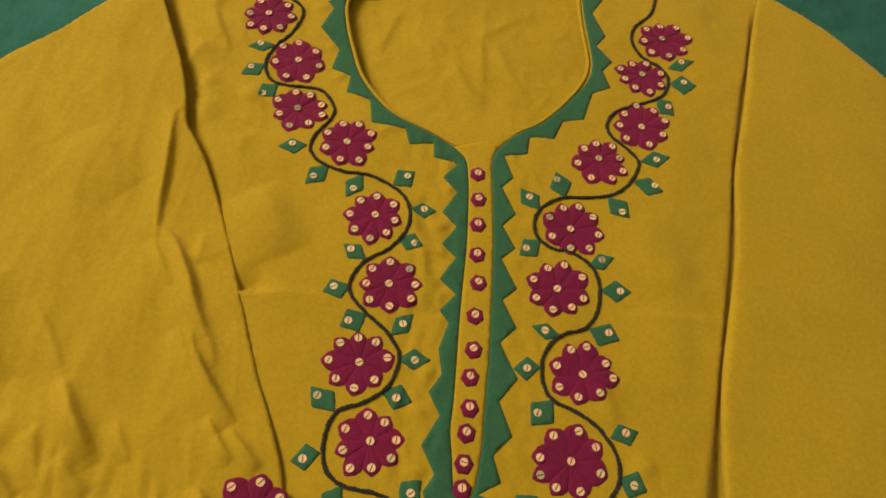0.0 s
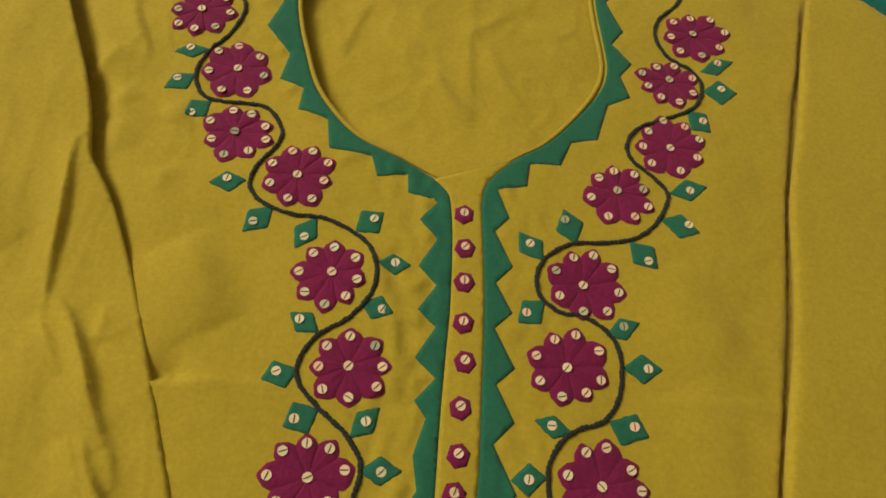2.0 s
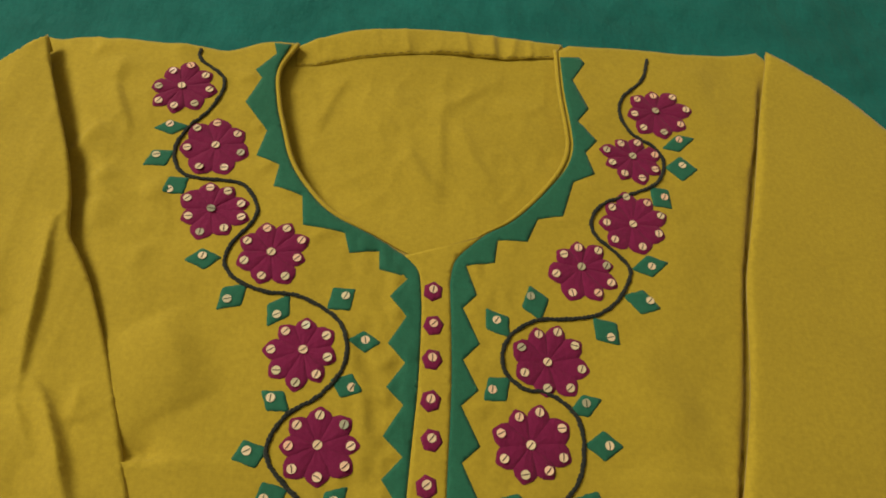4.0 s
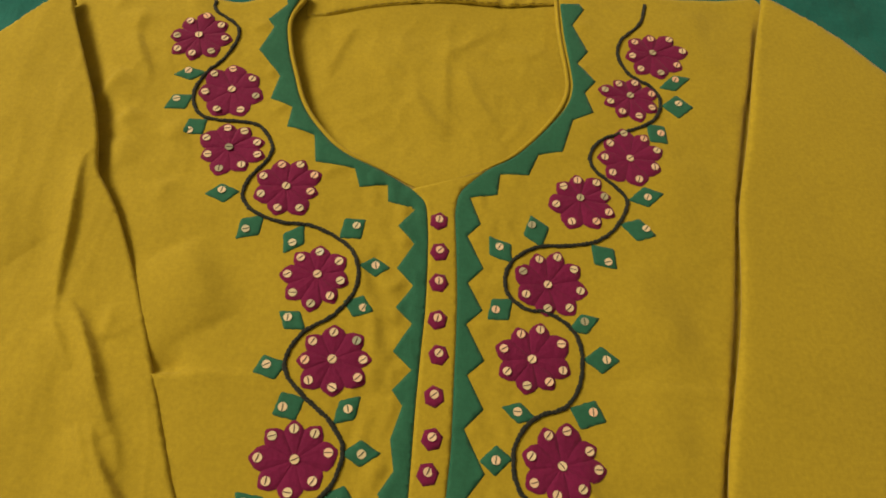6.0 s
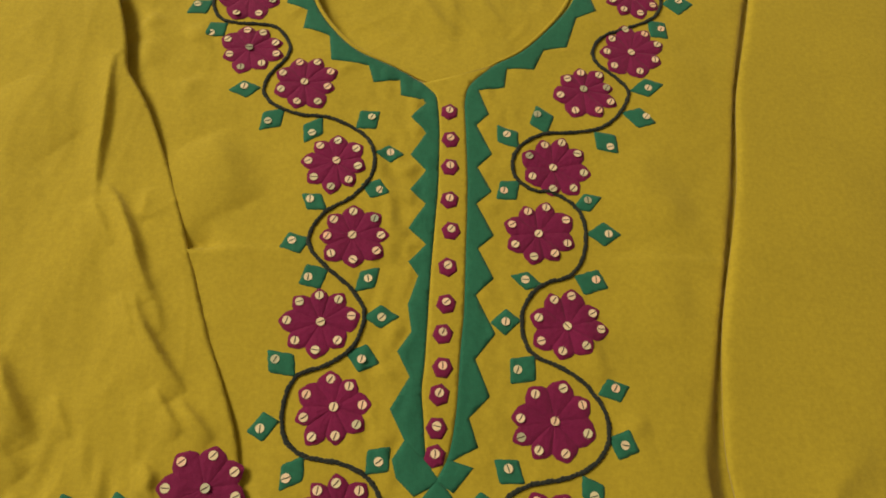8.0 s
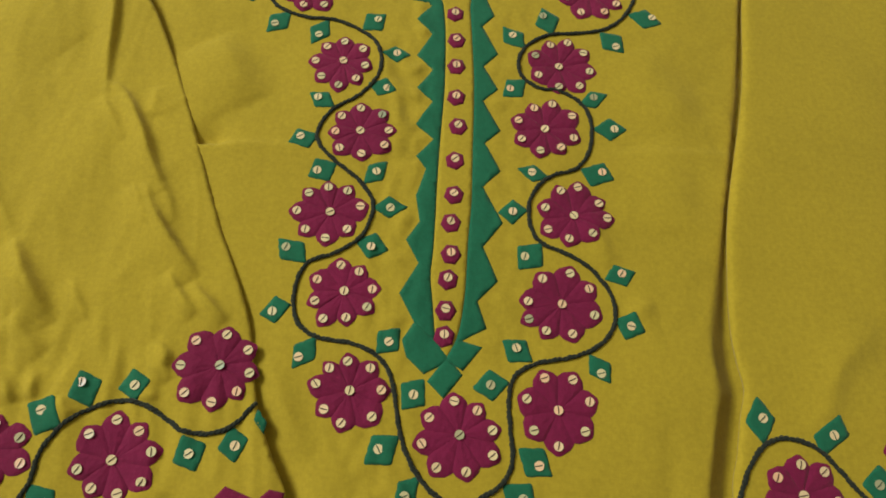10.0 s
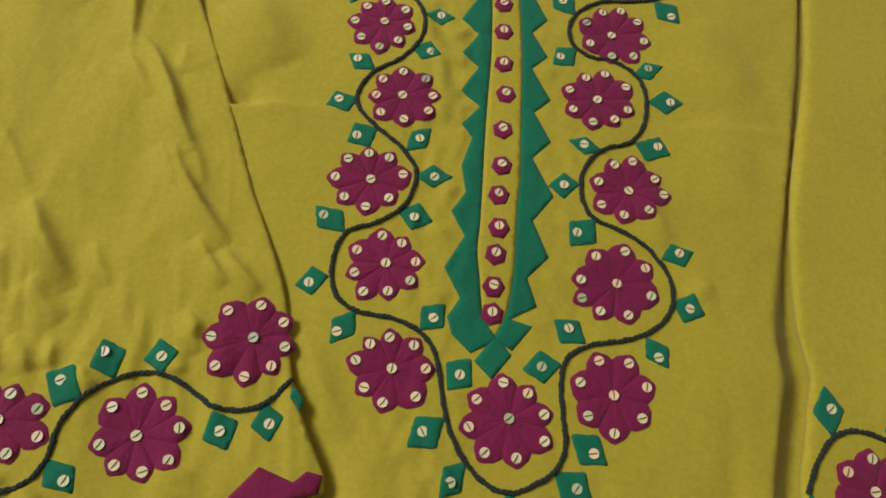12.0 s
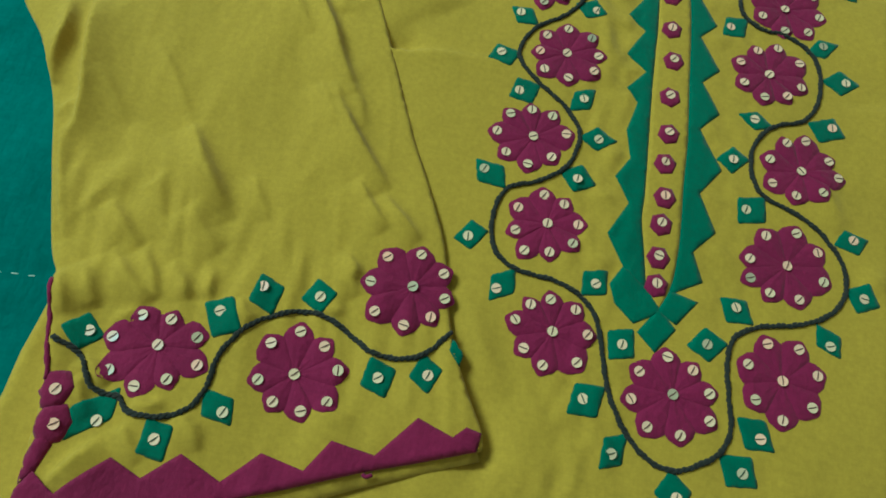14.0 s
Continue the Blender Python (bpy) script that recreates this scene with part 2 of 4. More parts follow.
ZIG_R = [(0.0820, 0.3604), (0.0854, 0.3556), (0.0771, 0.3407), (0.0864, 0.3194), (0.0793, 0.3092), (0.0904, 0.2963), (0.0832, 0.2865), (0.0879, 0.2720), (0.0750, 0.2648), (0.0684, 0.2415), (0.0542, 0.2380), (0.0485, 0.2235), (0.0323, 0.2225), (0.0309, 0.2088), (0.0158, 0.2057), (0.0221, 0.1894), (0.0151, 0.1815), (0.0243, 0.1632), (0.0164, 0.1544), (0.0245, 0.1396), (0.0164, 0.1315), (0.0261, 0.1131), (0.0178, 0.1052), (0.0263, 0.0888), (0.0173, 0.0791), (0.0276, 0.0591), (0.0178, 0.0457), (0.0254, 0.0279), (0.0156, 0.0172), (0.0203, 0.0039), (0.0116, -0.0009)]
TIP = [(-0.0180, -0.0040), (-0.0132, 0.0041), (-0.0041, -0.0034), (0.0020, -0.0114), (-0.0086, -0.0173), (-0.0159, -0.0108)]
TIP2 = [(0.0023, -0.0114), (0.0064, -0.0029), (0.0169, -0.0059), (0.0094, -0.0156)]
TIP3 = [(0.0020, -0.0117), (0.0083, -0.0190), (0.0012, -0.0285), (-0.0055, -0.0221)]
SHOULDER_L = [(-0.2383, 0.3326), (-0.2296, 0.3320), (-0.2176, 0.3356), (-0.1984, 0.3365), (-0.1726, 0.3366), (-0.1490, 0.3375), (-0.1335, 0.3366), (-0.1131, 0.3456), (-0.0947, 0.3479)]
COLLAR = [(-0.0946, 0.3471), (-0.0810, 0.3548), (-0.0592, 0.3642), (-0.0293, 0.3692), (-0.0097, 0.3710), (0.0140, 0.3715), (0.0498, 0.3704), (0.0715, 0.3705)]
COLLAR_LOW = [(-0.0931, 0.3333), (-0.0784, 0.3364), (-0.0458, 0.3457), (-0.0087, 0.3521), (0.0192, 0.3529), (0.0356, 0.3532), (0.0663, 0.3587)]
SHOULDER_R = [(0.0715, 0.3705), (0.1056, 0.3731), (0.1400, 0.3737), (0.1600, 0.3751), (0.1882, 0.3788), (0.2023, 0.3831)]
SLEEVE_L_IN = [(-0.2323, 0.3260), (-0.2219, 0.2992), (-0.1987, 0.2495), (-0.1895, 0.2238), (-0.1842, 0.2026), (-0.1767, 0.1914), (-0.1678, 0.1777), (-0.1546, 0.1513), (-0.1430, 0.1261), (-0.1344, 0.1046), (-0.1126, 0.0507), (-0.1023, 0.0284), (-0.0904, 0.0002), (-0.0820, -0.0361), (-0.0728, -0.0573), (-0.0645, -0.0731), (-0.0638, -0.0798)]
SLEEVE_L_HEM = [(-0.0638, -0.0798), (-0.0874, -0.0881), (-0.1073, -0.0947), (-0.1341, -0.1051), (-0.1530, -0.1119)]
HEMZIG = [(-0.2264, -0.1211), (-0.2209, -0.1126), (-0.2112, -0.1187), (-0.1959, -0.1037), (-0.1840, -0.1090), (-0.1723, -0.0985), (-0.1566, -0.1058), (-0.1445, -0.0936), (-0.1280, -0.0973), (-0.1200, -0.0852), (-0.1033, -0.0878), (-0.0896, -0.0717), (-0.0756, -0.0767), (-0.0709, -0.0722), (-0.0647, -0.0733)]
SLEEVE_R_IN = [(0.2038, 0.3716), (0.1914, 0.3207), (0.1800, 0.2675), (0.1719, 0.2342), (0.1659, 0.2069), (0.1609, 0.1639), (0.1558, 0.1332), (0.1419, 0.0720), (0.1368, 0.0311), (0.1351, 0.0068), (0.1361, -0.0084), (0.1376, -0.0211), (0.1346, -0.0316), (0.1310, -0.0492), (0.1268, -0.0697)]
CUFF_EDGE = [(-0.2380, -0.0434), (-0.2357, -0.0525), (-0.2336, -0.0601), (-0.2312, -0.0687), (-0.2285, -0.0748), (-0.2270, -0.0809)]
CUFF_ROLL = [(-0.2431, -0.0256), (-0.2381, -0.0422), (-0.2308, -0.0642), (-0.2262, -0.0808), (-0.2237, -0.0971), (-0.2227, -0.1148), (-0.2222, -0.1242)]
NECK_EDGE_L = [(-0.0927, 0.3457), (-0.1004, 0.3238), (-0.0973, 0.3020), (-0.0909, 0.2816), (-0.0838, 0.2622), (-0.0736, 0.2466), (-0.0578, 0.2311), (-0.0331, 0.2192), (-0.0156, 0.2105), (-0.0005, 0.2055)]
NECK_EDGE_R = [(0.0667, 0.3642), (0.0683, 0.3309), (0.0719, 0.3029), (0.0724, 0.2884), (0.0680, 0.2738), (0.0559, 0.2548), (0.0395, 0.2363), (0.0234, 0.2253), (0.0083, 0.2119), (0.0000, 0.2055)]
SIDE_R = [(0.2023, 0.3825), (0.214, 0.37), (0.216, 0.25), (0.22, 0.08), (0.225, -0.1), (0.25, -0.5)]
SIDE_L = [(-0.27, -0.5), (-0.252, -0.14), (-0.2474, -0.0867), (-0.2467, -0.0712), (-0.2427, -0.0426), (-0.238, 0.0), (-0.22, 0.2), (-0.23, 0.31)]
SLEEVE_L_OUT = [(-0.2323, 0.3260), (-0.2492, 0.3054), (-0.2819, 0.2612), (-0.3110, 0.2290), (-0.3240, 0.1750), (-0.3170, 0.1150), (-0.3045, 0.0890), (-0.2885, 0.0690), (-0.2775, 0.0495), (-0.2703, 0.0339), (-0.2609, 0.0059), (-0.2475, -0.0290), (-0.2407, -0.0402), (-0.2367, -0.0527), (-0.2335, -0.0646), (-0.2306, -0.0751), (-0.2287, -0.0833), (-0.2271, -0.0946), (-0.2272, -0.1057), (-0.2264, -0.1154), (-0.2264, -0.1239)]
HEM_END = [(-0.1532, -0.1120), (-0.1908, -0.1256), (-0.2263, -0.1331)]
SLEEVE_R_OUT = [(0.2049, 0.3783), (0.2249, 0.3661), (0.2643, 0.3332), (0.305, 0.27), (0.318, 0.12), (0.295, -0.03), (0.27, -0.13)]

# ---- heights of the cloth ----
GROOVE = spline(SLEEVE_R_IN, 0.01)
CREASED_EDGE = spline(SLEEVE_L_IN, 0.01)


BODY_FOLDS = [
    ([(-0.1330, 0.1642), (-0.1219, 0.1459), (-0.1074, 0.1227)], 0.0051, 0.022, 0.011),
    ([(-0.1901, 0.3089), (-0.1852, 0.2935), (-0.1718, 0.2676)], 0.0030, 0.009, 0.0014),
    ([(-0.1995, 0.2560), (-0.1932, 0.2640), (-0.1890, 0.2747)], 0.0041, 0.01, 0.005),
    ([(-0.1852, 0.2359), (-0.1809, 0.2407), (-0.1776, 0.2463)], 0.0024, 0.008, 0.003),
    ([(-0.1579, 0.2331), (-0.1526, 0.2346), (-0.1446, 0.2364)], 0.0022, 0.008, 0.004),
    ([(-0.2065, 0.3210), (-0.2043, 0.3298), (-0.2063, 0.3338)], 0.0019, 0.006, 0.002),
    ([(-0.2043, 0.2554), (-0.2006, 0.2549), (-0.1957, 0.2529)], 0.0027, 0.005, 0.002),
    ([(-0.1896, 0.3214), (-0.1890, 0.3131), (-0.1898, 0.3048)], 0.0022, 0.008, 0.004),
    ([(-0.1786, 0.2274), (-0.1772, 0.2177), (-0.1733, 0.2085)], 0.0022, 0.012, 0.006),
    ([(-0.1535, 0.1846), (-0.1498, 0.1909), (-0.1512, 0.2015)], 0.0022, 0.01, 0.006),
    ([(-0.0523, 0.1713), (-0.0389, 0.1560), (-0.0341, 0.1376)], 0.0022, 0.009, 0.004),
    ([(-0.0327, 0.1434), (-0.0277, 0.1124), (-0.0293, 0.0926)], 0.0022, 0.009, 0.004),
    ([(0.0687, 0.0729), (0.0765, 0.0551), (0.0811, 0.0379)], 0.0022, 0.009, 0.004),
    ([(0.1042, 0.1724), (0.1179, 0.1396), (0.1210, 0.1188)], 0.0022, 0.022, 0.012),
    ([(0.1031, 0.1102), (0.1155, 0.0817), (0.1161, 0.0572)], 0.0022, 0.022, 0.012),
    ([(0.0878, 0.0133), (0.0962, 0.0185), (0.1017, 0.0194)], 0.0022, 0.009, 0.004),
    ([(-0.0803, -0.0139), (-0.0701, -0.0364), (-0.0560, -0.0569)], 0.0022, 0.009, 0.004),
]
# little puckers run out from the inner corners of the zigzag
for zig, way in ((ZIG_L[3::2], -1), (ZIG_R[2::2], 1)):
    for k, (px, py) in enumerate(zig):
        reach = 0.011 + 0.005 * math.sin(5 * k)
        dip = 0.005 * math.sin(3 * k + way)
        px += way * 0.002
        BODY_FOLDS.append(([(px, py), (px + way * reach * 0.5, py + dip * 0.3), (px + way * reach, py + dip)], 0.0016 if way < 0 else 0.0008, 0.0040, 0.0014))


def body_height(xy):
    x, y = xy[:, 0], xy[:, 1]
    # the embroidered part lies flattest
    plain_part = 0.35 + 0.65 * np.clip((np.abs(x - 0.003) - 0.08) / 0.05, 0, 1)
    z = -0.0010 + plain_part * (0.0009 * waves(x, y, 0.06, 11) + 0.00025 * waves(x, y, 0.022, 12))
    # sharp little crumples, most of all on the shoulder beside the creased sleeve
    shoulder = 0.3 + 0.7 * np.clip((-0.09 - x) / 0.04, 0, 1) * np.clip((y - 0.16) / 0.06, 0, 1)
    shoulder = shoulder * np.clip((np.abs(x) - 0.02) / 0.015, 0, 1)
    for size, seed in ((0.034, 15), (0.026, 16)):
        z += 0.0006 * shoulder * np.maximum(0, 1 - 2.2 * np.abs(waves(x, y, size, seed))) * (0.5 + 0.5 * np.tanh(2 * waves(x, y, 0.03, seed + 40)))
    near = np.exp(-((np.abs(x - 0.003) - 0.03) / 0.022) ** 2) * np.clip((0.24 - y) / 0.05, 0, 1)
    z += near * np.where(x < 0, 0.00050, 0.00025) * waves(x * 1.5, y * 0.8, 0.012, 13)
    z += 0.0005 * waves(x, y * 0.25, 0.02, 14) * np.clip((-0.02 - y) / 0.05, 0, 1)
    # it sinks beside the creased sleeve, which stands off it at the shoulder
    d = line_distance(xy, CREASED_EDGE)
    z -= 0.0030 * np.exp(-(d / 0.010) ** 2) * np.clip((y - 0.15) / 0.06, 0, 1) * np.clip((0.335 - y) / 0.02, 0, 1)
    z -= 0.0035 * np.exp(-(d / 0.008) ** 2) * np.clip((-0.01 - y) / 0.03, 0, 1)
    # the cloth dips into a groove beside the smooth sleeve
    d = line_distance(xy, GROOVE, signed=True)
    d = d - 0.0012
    gap = np.clip((0.045 - y) / 0.05, 0, 1)
    wide = 0.0016 + 0.0006 * np.sin(y * 55)
    thin = np.exp(-(d / wide) ** 2) * 0.0034 * (1 - gap)
    slope = np.clip(1 + d / (0.0045 + 0.0050 * gap), 0, 1) ** 0.8 * 0.0085 * gap
    z -= np.where(d < 0, thin + slope, np.exp(-(d / 0.012) ** 2) * (0.0044 + 0.0041 * gap)) * np.clip((0.365 - y) / 0.02, 0, 1)
    # pressed fold across the chest, with a pocket of slack beside the creased sleeve
    s = y - (0.0965 + 0.035 * (x + 0.13))
    across = np.exp(-((x + 0.125) / 0.05) ** 2) + 0.6 * np.exp(-((x - 0.13) / 0.045) ** 2)
    z += 0.0024 * across * np.where(s < 0, np.exp(s / 0.014), np.exp(-s / 0.0012))
    z -= 0.005 * np.exp(-((x + 0.126) / 0.009) ** 2) * np.where(s > 0, np.exp(-(np.abs(s) / 0.008) ** 1.3), np.exp(-(s / 0.001) ** 2))
    for line, rise, broad, sharp in BODY_FOLDS:
        z += fold(xy, line, rise, broad, sharp)
    return z


def fold(xy, points, rise, broad, sharp):
    """A ridge along a smooth line that dies away at its ends, broad on its right and steep on its left."""
    line = spline(points, 0.004)
    power = 2.0 if sharp > 0.007 else 1.25
    near = np.all((xy > line.min(0) - 3 * broad) & (xy < line.max(0) + 3 * broad), axis=1)
    out = np.zeros(len(xy))
    if not near.any():
        return out
    p = xy[near]
    best, s, k = np.full(len(p), 1e9), np.zeros(len(p)), np.zeros(len(p))
    for i, (a, c) in enumerate(zip(line[:-1], line[1:])):
        ac = c - a
        u = np.clip(((p - a) @ ac) / (ac @ ac), 0, 1)
        off = p - (a + u[:, None] * ac)
        d = np.hypot(off[:, 0], off[:, 1])
        hit = d < best
        best[hit] = d[hit]
        s[hit] = np.sign(ac[0] * off[hit, 1] - ac[1] * off[hit, 0])
        k[hit] = (i + u[hit]) / (len(line) - 1)
    out[near] = rise * np.sin(math.pi * np.clip(k, 0, 1)) ** 0.7 * np.where(s < 0, np.exp(-(best / broad) ** power), np.exp(-(best / sharp) ** power))
    return out


# each crease: its line, rise, breadth on the gentle side, breadth on the steep side
SLEEVE_FOLDS = (
    ([(-0.1885, 0.2140), (-0.1919, 0.2086), (-0.1881, 0.1718), (-0.1856, 0.1397), (-0.1822, 0.1192)], 0.0046, 0.009, 0.0014),
    ([(-0.1840, 0.1287), (-0.1735, 0.1229), (-0.1602, 0.1027), (-0.1509, 0.0831), (-0.1413, 0.0653)], 0.0060, 0.01, 0.0018),
    ([(-0.1507, 0.0696), (-0.1467, 0.0585), (-0.1340, 0.0409), (-0.1180, 0.0216)], 0.0052, 0.009, 0.0017),
    ([(-0.1322, 0.0235), (-0.1235, 0.0121), (-0.1154, 0.0026)], 0.0036, 0.007, 0.0018),
    ([(-0.1208, 0.0190), (-0.1102, 0.0094), (-0.1007, 0.0007)], 0.0039, 0.007, 0.0018),
    ([(-0.1847, 0.1201), (-0.1752, 0.1059), (-0.1673, 0.0941)], 0.0021, 0.006, 0.002),
    ([(-0.1584, 0.0691), (-0.1518, 0.0582), (-0.1470, 0.0474)], 0.0018, 0.006, 0.002),
    ([(-0.1430, 0.0700), (-0.1374, 0.0590), (-0.1345, 0.0481)], 0.0021, 0.006, 0.002),
    ([(-0.1579, 0.1091), (-0.1570, 0.1176), (-0.1582, 0.1282)], 0.0021, 0.007, 0.004),
    ([(-0.1764, 0.0179), (-0.1708, 0.0082), (-0.1653, -0.0014)], 0.0021, 0.006, 0.002),
    ([(-0.2076, 0.0371), (-0.1964, 0.0203), (-0.1791, -0.0030)], 0.0042, 0.01, 0.003),
    ([(-0.2388, 0.1900), (-0.2237, 0.1692), (-0.2061, 0.1518)], 0.0029, 0.02, 0.012),
    ([(-0.2595, 0.0215), (-0.2568, 0.0300), (-0.2580, 0.0439), (-0.2622, 0.0622), (-0.2693, 0.0935)], 0.0085, 0.01, 0.0022),
    ([(-0.2799, 0.0913), (-0.2757, 0.0748), (-0.2765, 0.0594), (-0.2738, 0.0452)], 0.0069, 0.008, 0.003),
    ([(-0.2670, 0.0315), (-0.2631, 0.0358), (-0.2587, 0.0388)], 0.0029, 0.005, 0.003),
    ([(-0.2437, -0.0248), (-0.2511, -0.0062), (-0.2580, 0.0107), (-0.2627, 0.0261)], 0.0029, 0.004, 0.0012),
    ([(-0.2338, 0.0316), (-0.2200, 0.0260), (-0.2026, 0.0158), (-0.1848, -0.0017)], 0.0034, 0.014, 0.0035),
    ([(-0.2113, 0.0416), (-0.2035, 0.0292), (-0.1958, 0.0171), (-0.1805, -0.0047)], 0.0024, 0.007, 0.0018),
    ([(-0.2372, 0.0780), (-0.2252, 0.0636), (-0.2094, 0.0392)], 0.0016, 0.006, 0.002),
    ([(-0.2302, -0.0049), (-0.2216, -0.0134), (-0.2118, -0.0227)], 0.0039, 0.008, 0.0022),
    ([(-0.2344, 0.0152), (-0.2323, 0.0050), (-0.2382, -0.0051), (-0.2446, -0.0164)], 0.0031, 0.012, 0.007),
    ([(-0.2204, 0.0007), (-0.2151, 0.0062), (-0.2120, 0.0114)], 0.0016, 0.004, 0.002),
    ([(-0.2542, 0.0564), (-0.2439, 0.0438), (-0.2369, 0.0338)], 0.0013, 0.006, 0.002),
    ([(-0.1987, -0.0017), (-0.1890, -0.0112), (-0.1802, -0.0182)], 0.0034, 0.01, 0.005),
    ([(-0.2136, 0.0072), (-0.2079, -0.0059), (-0.2054, -0.0179)], 0.0016, 0.005, 0.002),
    ([(-0.2221, -0.0260), (-0.2122, -0.0352), (-0.2000, -0.0449)], 0.0044, 0.008, 0.0024),
    ([(-0.2115, -0.0228), (-0.2042, -0.0313), (-0.1982, -0.0434)], 0.0040, 0.007, 0.0018),
    ([(-0.2313, -0.0325), (-0.2246, -0.0421), (-0.2195, -0.0506)], 0.0044, 0.009, 0.0032),
    ([(-0.2378, -0.0385), (-0.2312, -0.0492), (-0.2300, -0.0559)], 0.0040, 0.007, 0.0024),
    ([(-0.2117, -0.0504), (-0.2079, -0.0521), (-0.2068, -0.0484)], 0.0027, 0.004, 0.0013),
    ([(-0.2186, -0.0696), (-0.2134, -0.0721), (-0.2059, -0.0784)], 0.0038, 0.006, 0.0016),
    ([(-0.2171, -0.0770), (-0.2124, -0.0858), (-0.2079, -0.0913)], 0.0038, 0.006, 0.0020),
    ([(-0.1957, -0.0830), (-0.1890, -0.0840), (-0.1835, -0.0810)], 0.0030, 0.004, 0.0014),
    ([(-0.2163, -0.1176), (-0.2102, -0.1089), (-0.2013, -0.0984)], 0.0051, 0.01, 0.0024),
    ([(-0.1962, -0.0915), (-0.1907, -0.0987), (-0.1859, -0.1040)], 0.0030, 0.006, 0.0020),
    ([(-0.1792, -0.0845), (-0.1704, -0.0893), (-0.1671, -0.0969)], 0.0030, 0.006, 0.0020),
    ([(-0.1976, -0.0265), (-0.1909, -0.0338), (-0.1875, -0.0415)], 0.0034, 0.006, 0.0020),
    ([(-0.1802, -0.0271), (-0.1799, -0.0343), (-0.1792, -0.0389)], 0.0027, 0.006, 0.0020),
    ([(-0.1671, -0.0372), (-0.1634, -0.0426), (-0.1592, -0.0454)], 0.0030, 0.005, 0.0016),
    ([(-0.1243, -0.0136), (-0.1251, -0.0213), (-0.1220, -0.0281)], 0.0027, 0.006, 0.0020),
    ([(-0.1258, -0.0349), (-0.1302, -0.0362), (-0.1350, -0.0353)], 0.0021, 0.004, 0.0014),
    ([(-0.1323, -0.0099), (-0.1266, -0.0140), (-0.1219, -0.0195)], 0.0023, 0.005, 0.0016),
    ([(-0.1289, -0.0732), (-0.1216, -0.0763), (-0.1139, -0.0761)], 0.0017, 0.006, 0.0024),
)
SLEEVE_R_FOLD = [(0.2068, 0.0114), (0.1836, -0.0079), (0.1730, -0.0310), (0.1625, -0.0366)]
sleeve_l_loop = np.vstack([spline(SLEEVE_L_IN, 0.003), straight(SLEEVE_L_HEM + HEM_END[1:], 0.003)[1:], spline(SLEEVE_L_OUT[::-1], 0.003)[:-1]])
sleeve_r_loop = np.vstack([spline(SLEEVE_R_IN + [(0.128, -0.13)], 0.004), spline(SLEEVE_R_OUT[::-1], 0.004)])
under_loop = np.vstack([straight([(-0.07, -0.07), (-0.064, -0.0835), (-0.0875, -0.0925), (-0.108, -0.1005), (-0.135, -0.113), (-0.16, -0.123), (-0.20, -0.135), (-0.20, -0.09), (-0.07, -0.07)], 0.004)[:-1]])


def sleeve_l_lift(x, y):
    """The sleeve stands off the front at the shoulder, a little at the hem and where the cuff turns round its fold."""
    lift = 0.0004 + 0.0060 * np.clip((y - 0.14) / 0.1, 0, 1) + 0.0016 * np.clip((-0.03 - y) / 0.05, 0, 1)
    return lift + 0.0028 * np.clip(-y / 0.05, 0, 1) * np.clip((-0.12 - x) / 0.08, 0, 1)


def sleeve_l_height(xy):
    x, y = xy[:, 0], xy[:, 1]
    z = rolled(xy, sleeve_l_loop, 0.0011, 0.0014)
    full = np.clip(z / 0.0011, 0, 1)
    z += sleeve_l_lift(x, y)
    z += full * (0.0007 * waves(x * 1.3, y * 0.7, 0.05, 41) + 0.00012 * waves(x * 1.5, y * 0.6, 0.018, 42))
    z += full * 0.0003 * np.maximum(0, 1 - 2.2 * np.abs(waves(x * 1.4, y * 0.6, 0.04, 44)))
    for line, rise, broad, sharp in SLEEVE_FOLDS:
        z += full * fold(xy, line, rise, broad, sharp)
    z += full * fold(xy, CUFF_ROLL, 0.0045, 0.005, 0.009)
    # gathers above the embroidered cuff
    cuff = np.exp(-((y + 0.02 + 0.25 * (x + 0.2)) / 0.03) ** 2)
    z += full * cuff * 0.0008 * waves(x * 1.6, y * 0.5, 0.017, 43)
    return z


def sleeve_r_height(xy):
    x, y = xy[:, 0], xy[:, 1]
    z = rolled(xy, sleeve_r_loop, 0.0011, 0.0013)
    full = np.clip(z / 0.0011, 0, 1)
    z += 0.0036 + 0.0019 * np.clip((0.03 - y) / 0.05, 0, 1)
    z += full * 0.0006 * waves(x, y * 0.7, 0.07, 51)
    return z + full * fold(xy, SLEEVE_R_FOLD, 0.0025, 0.012, 0.005)


# ---- the room ----
def box(lo, hi, bevel=0.0):
    bm = bmesh.new()
    bmesh.ops.create_cube(bm, size=1)
    for v in bm.verts:
        v.co = Vector([a + (b - a) * (c + 0.5) for a, b, c in zip(lo, hi, v.co)])
    if bevel:
        bmesh.ops.bevel(bm, geom=bm.edges[:], offset=bevel, segments=4, affect="EDGES", profile=0.5)
    return bm


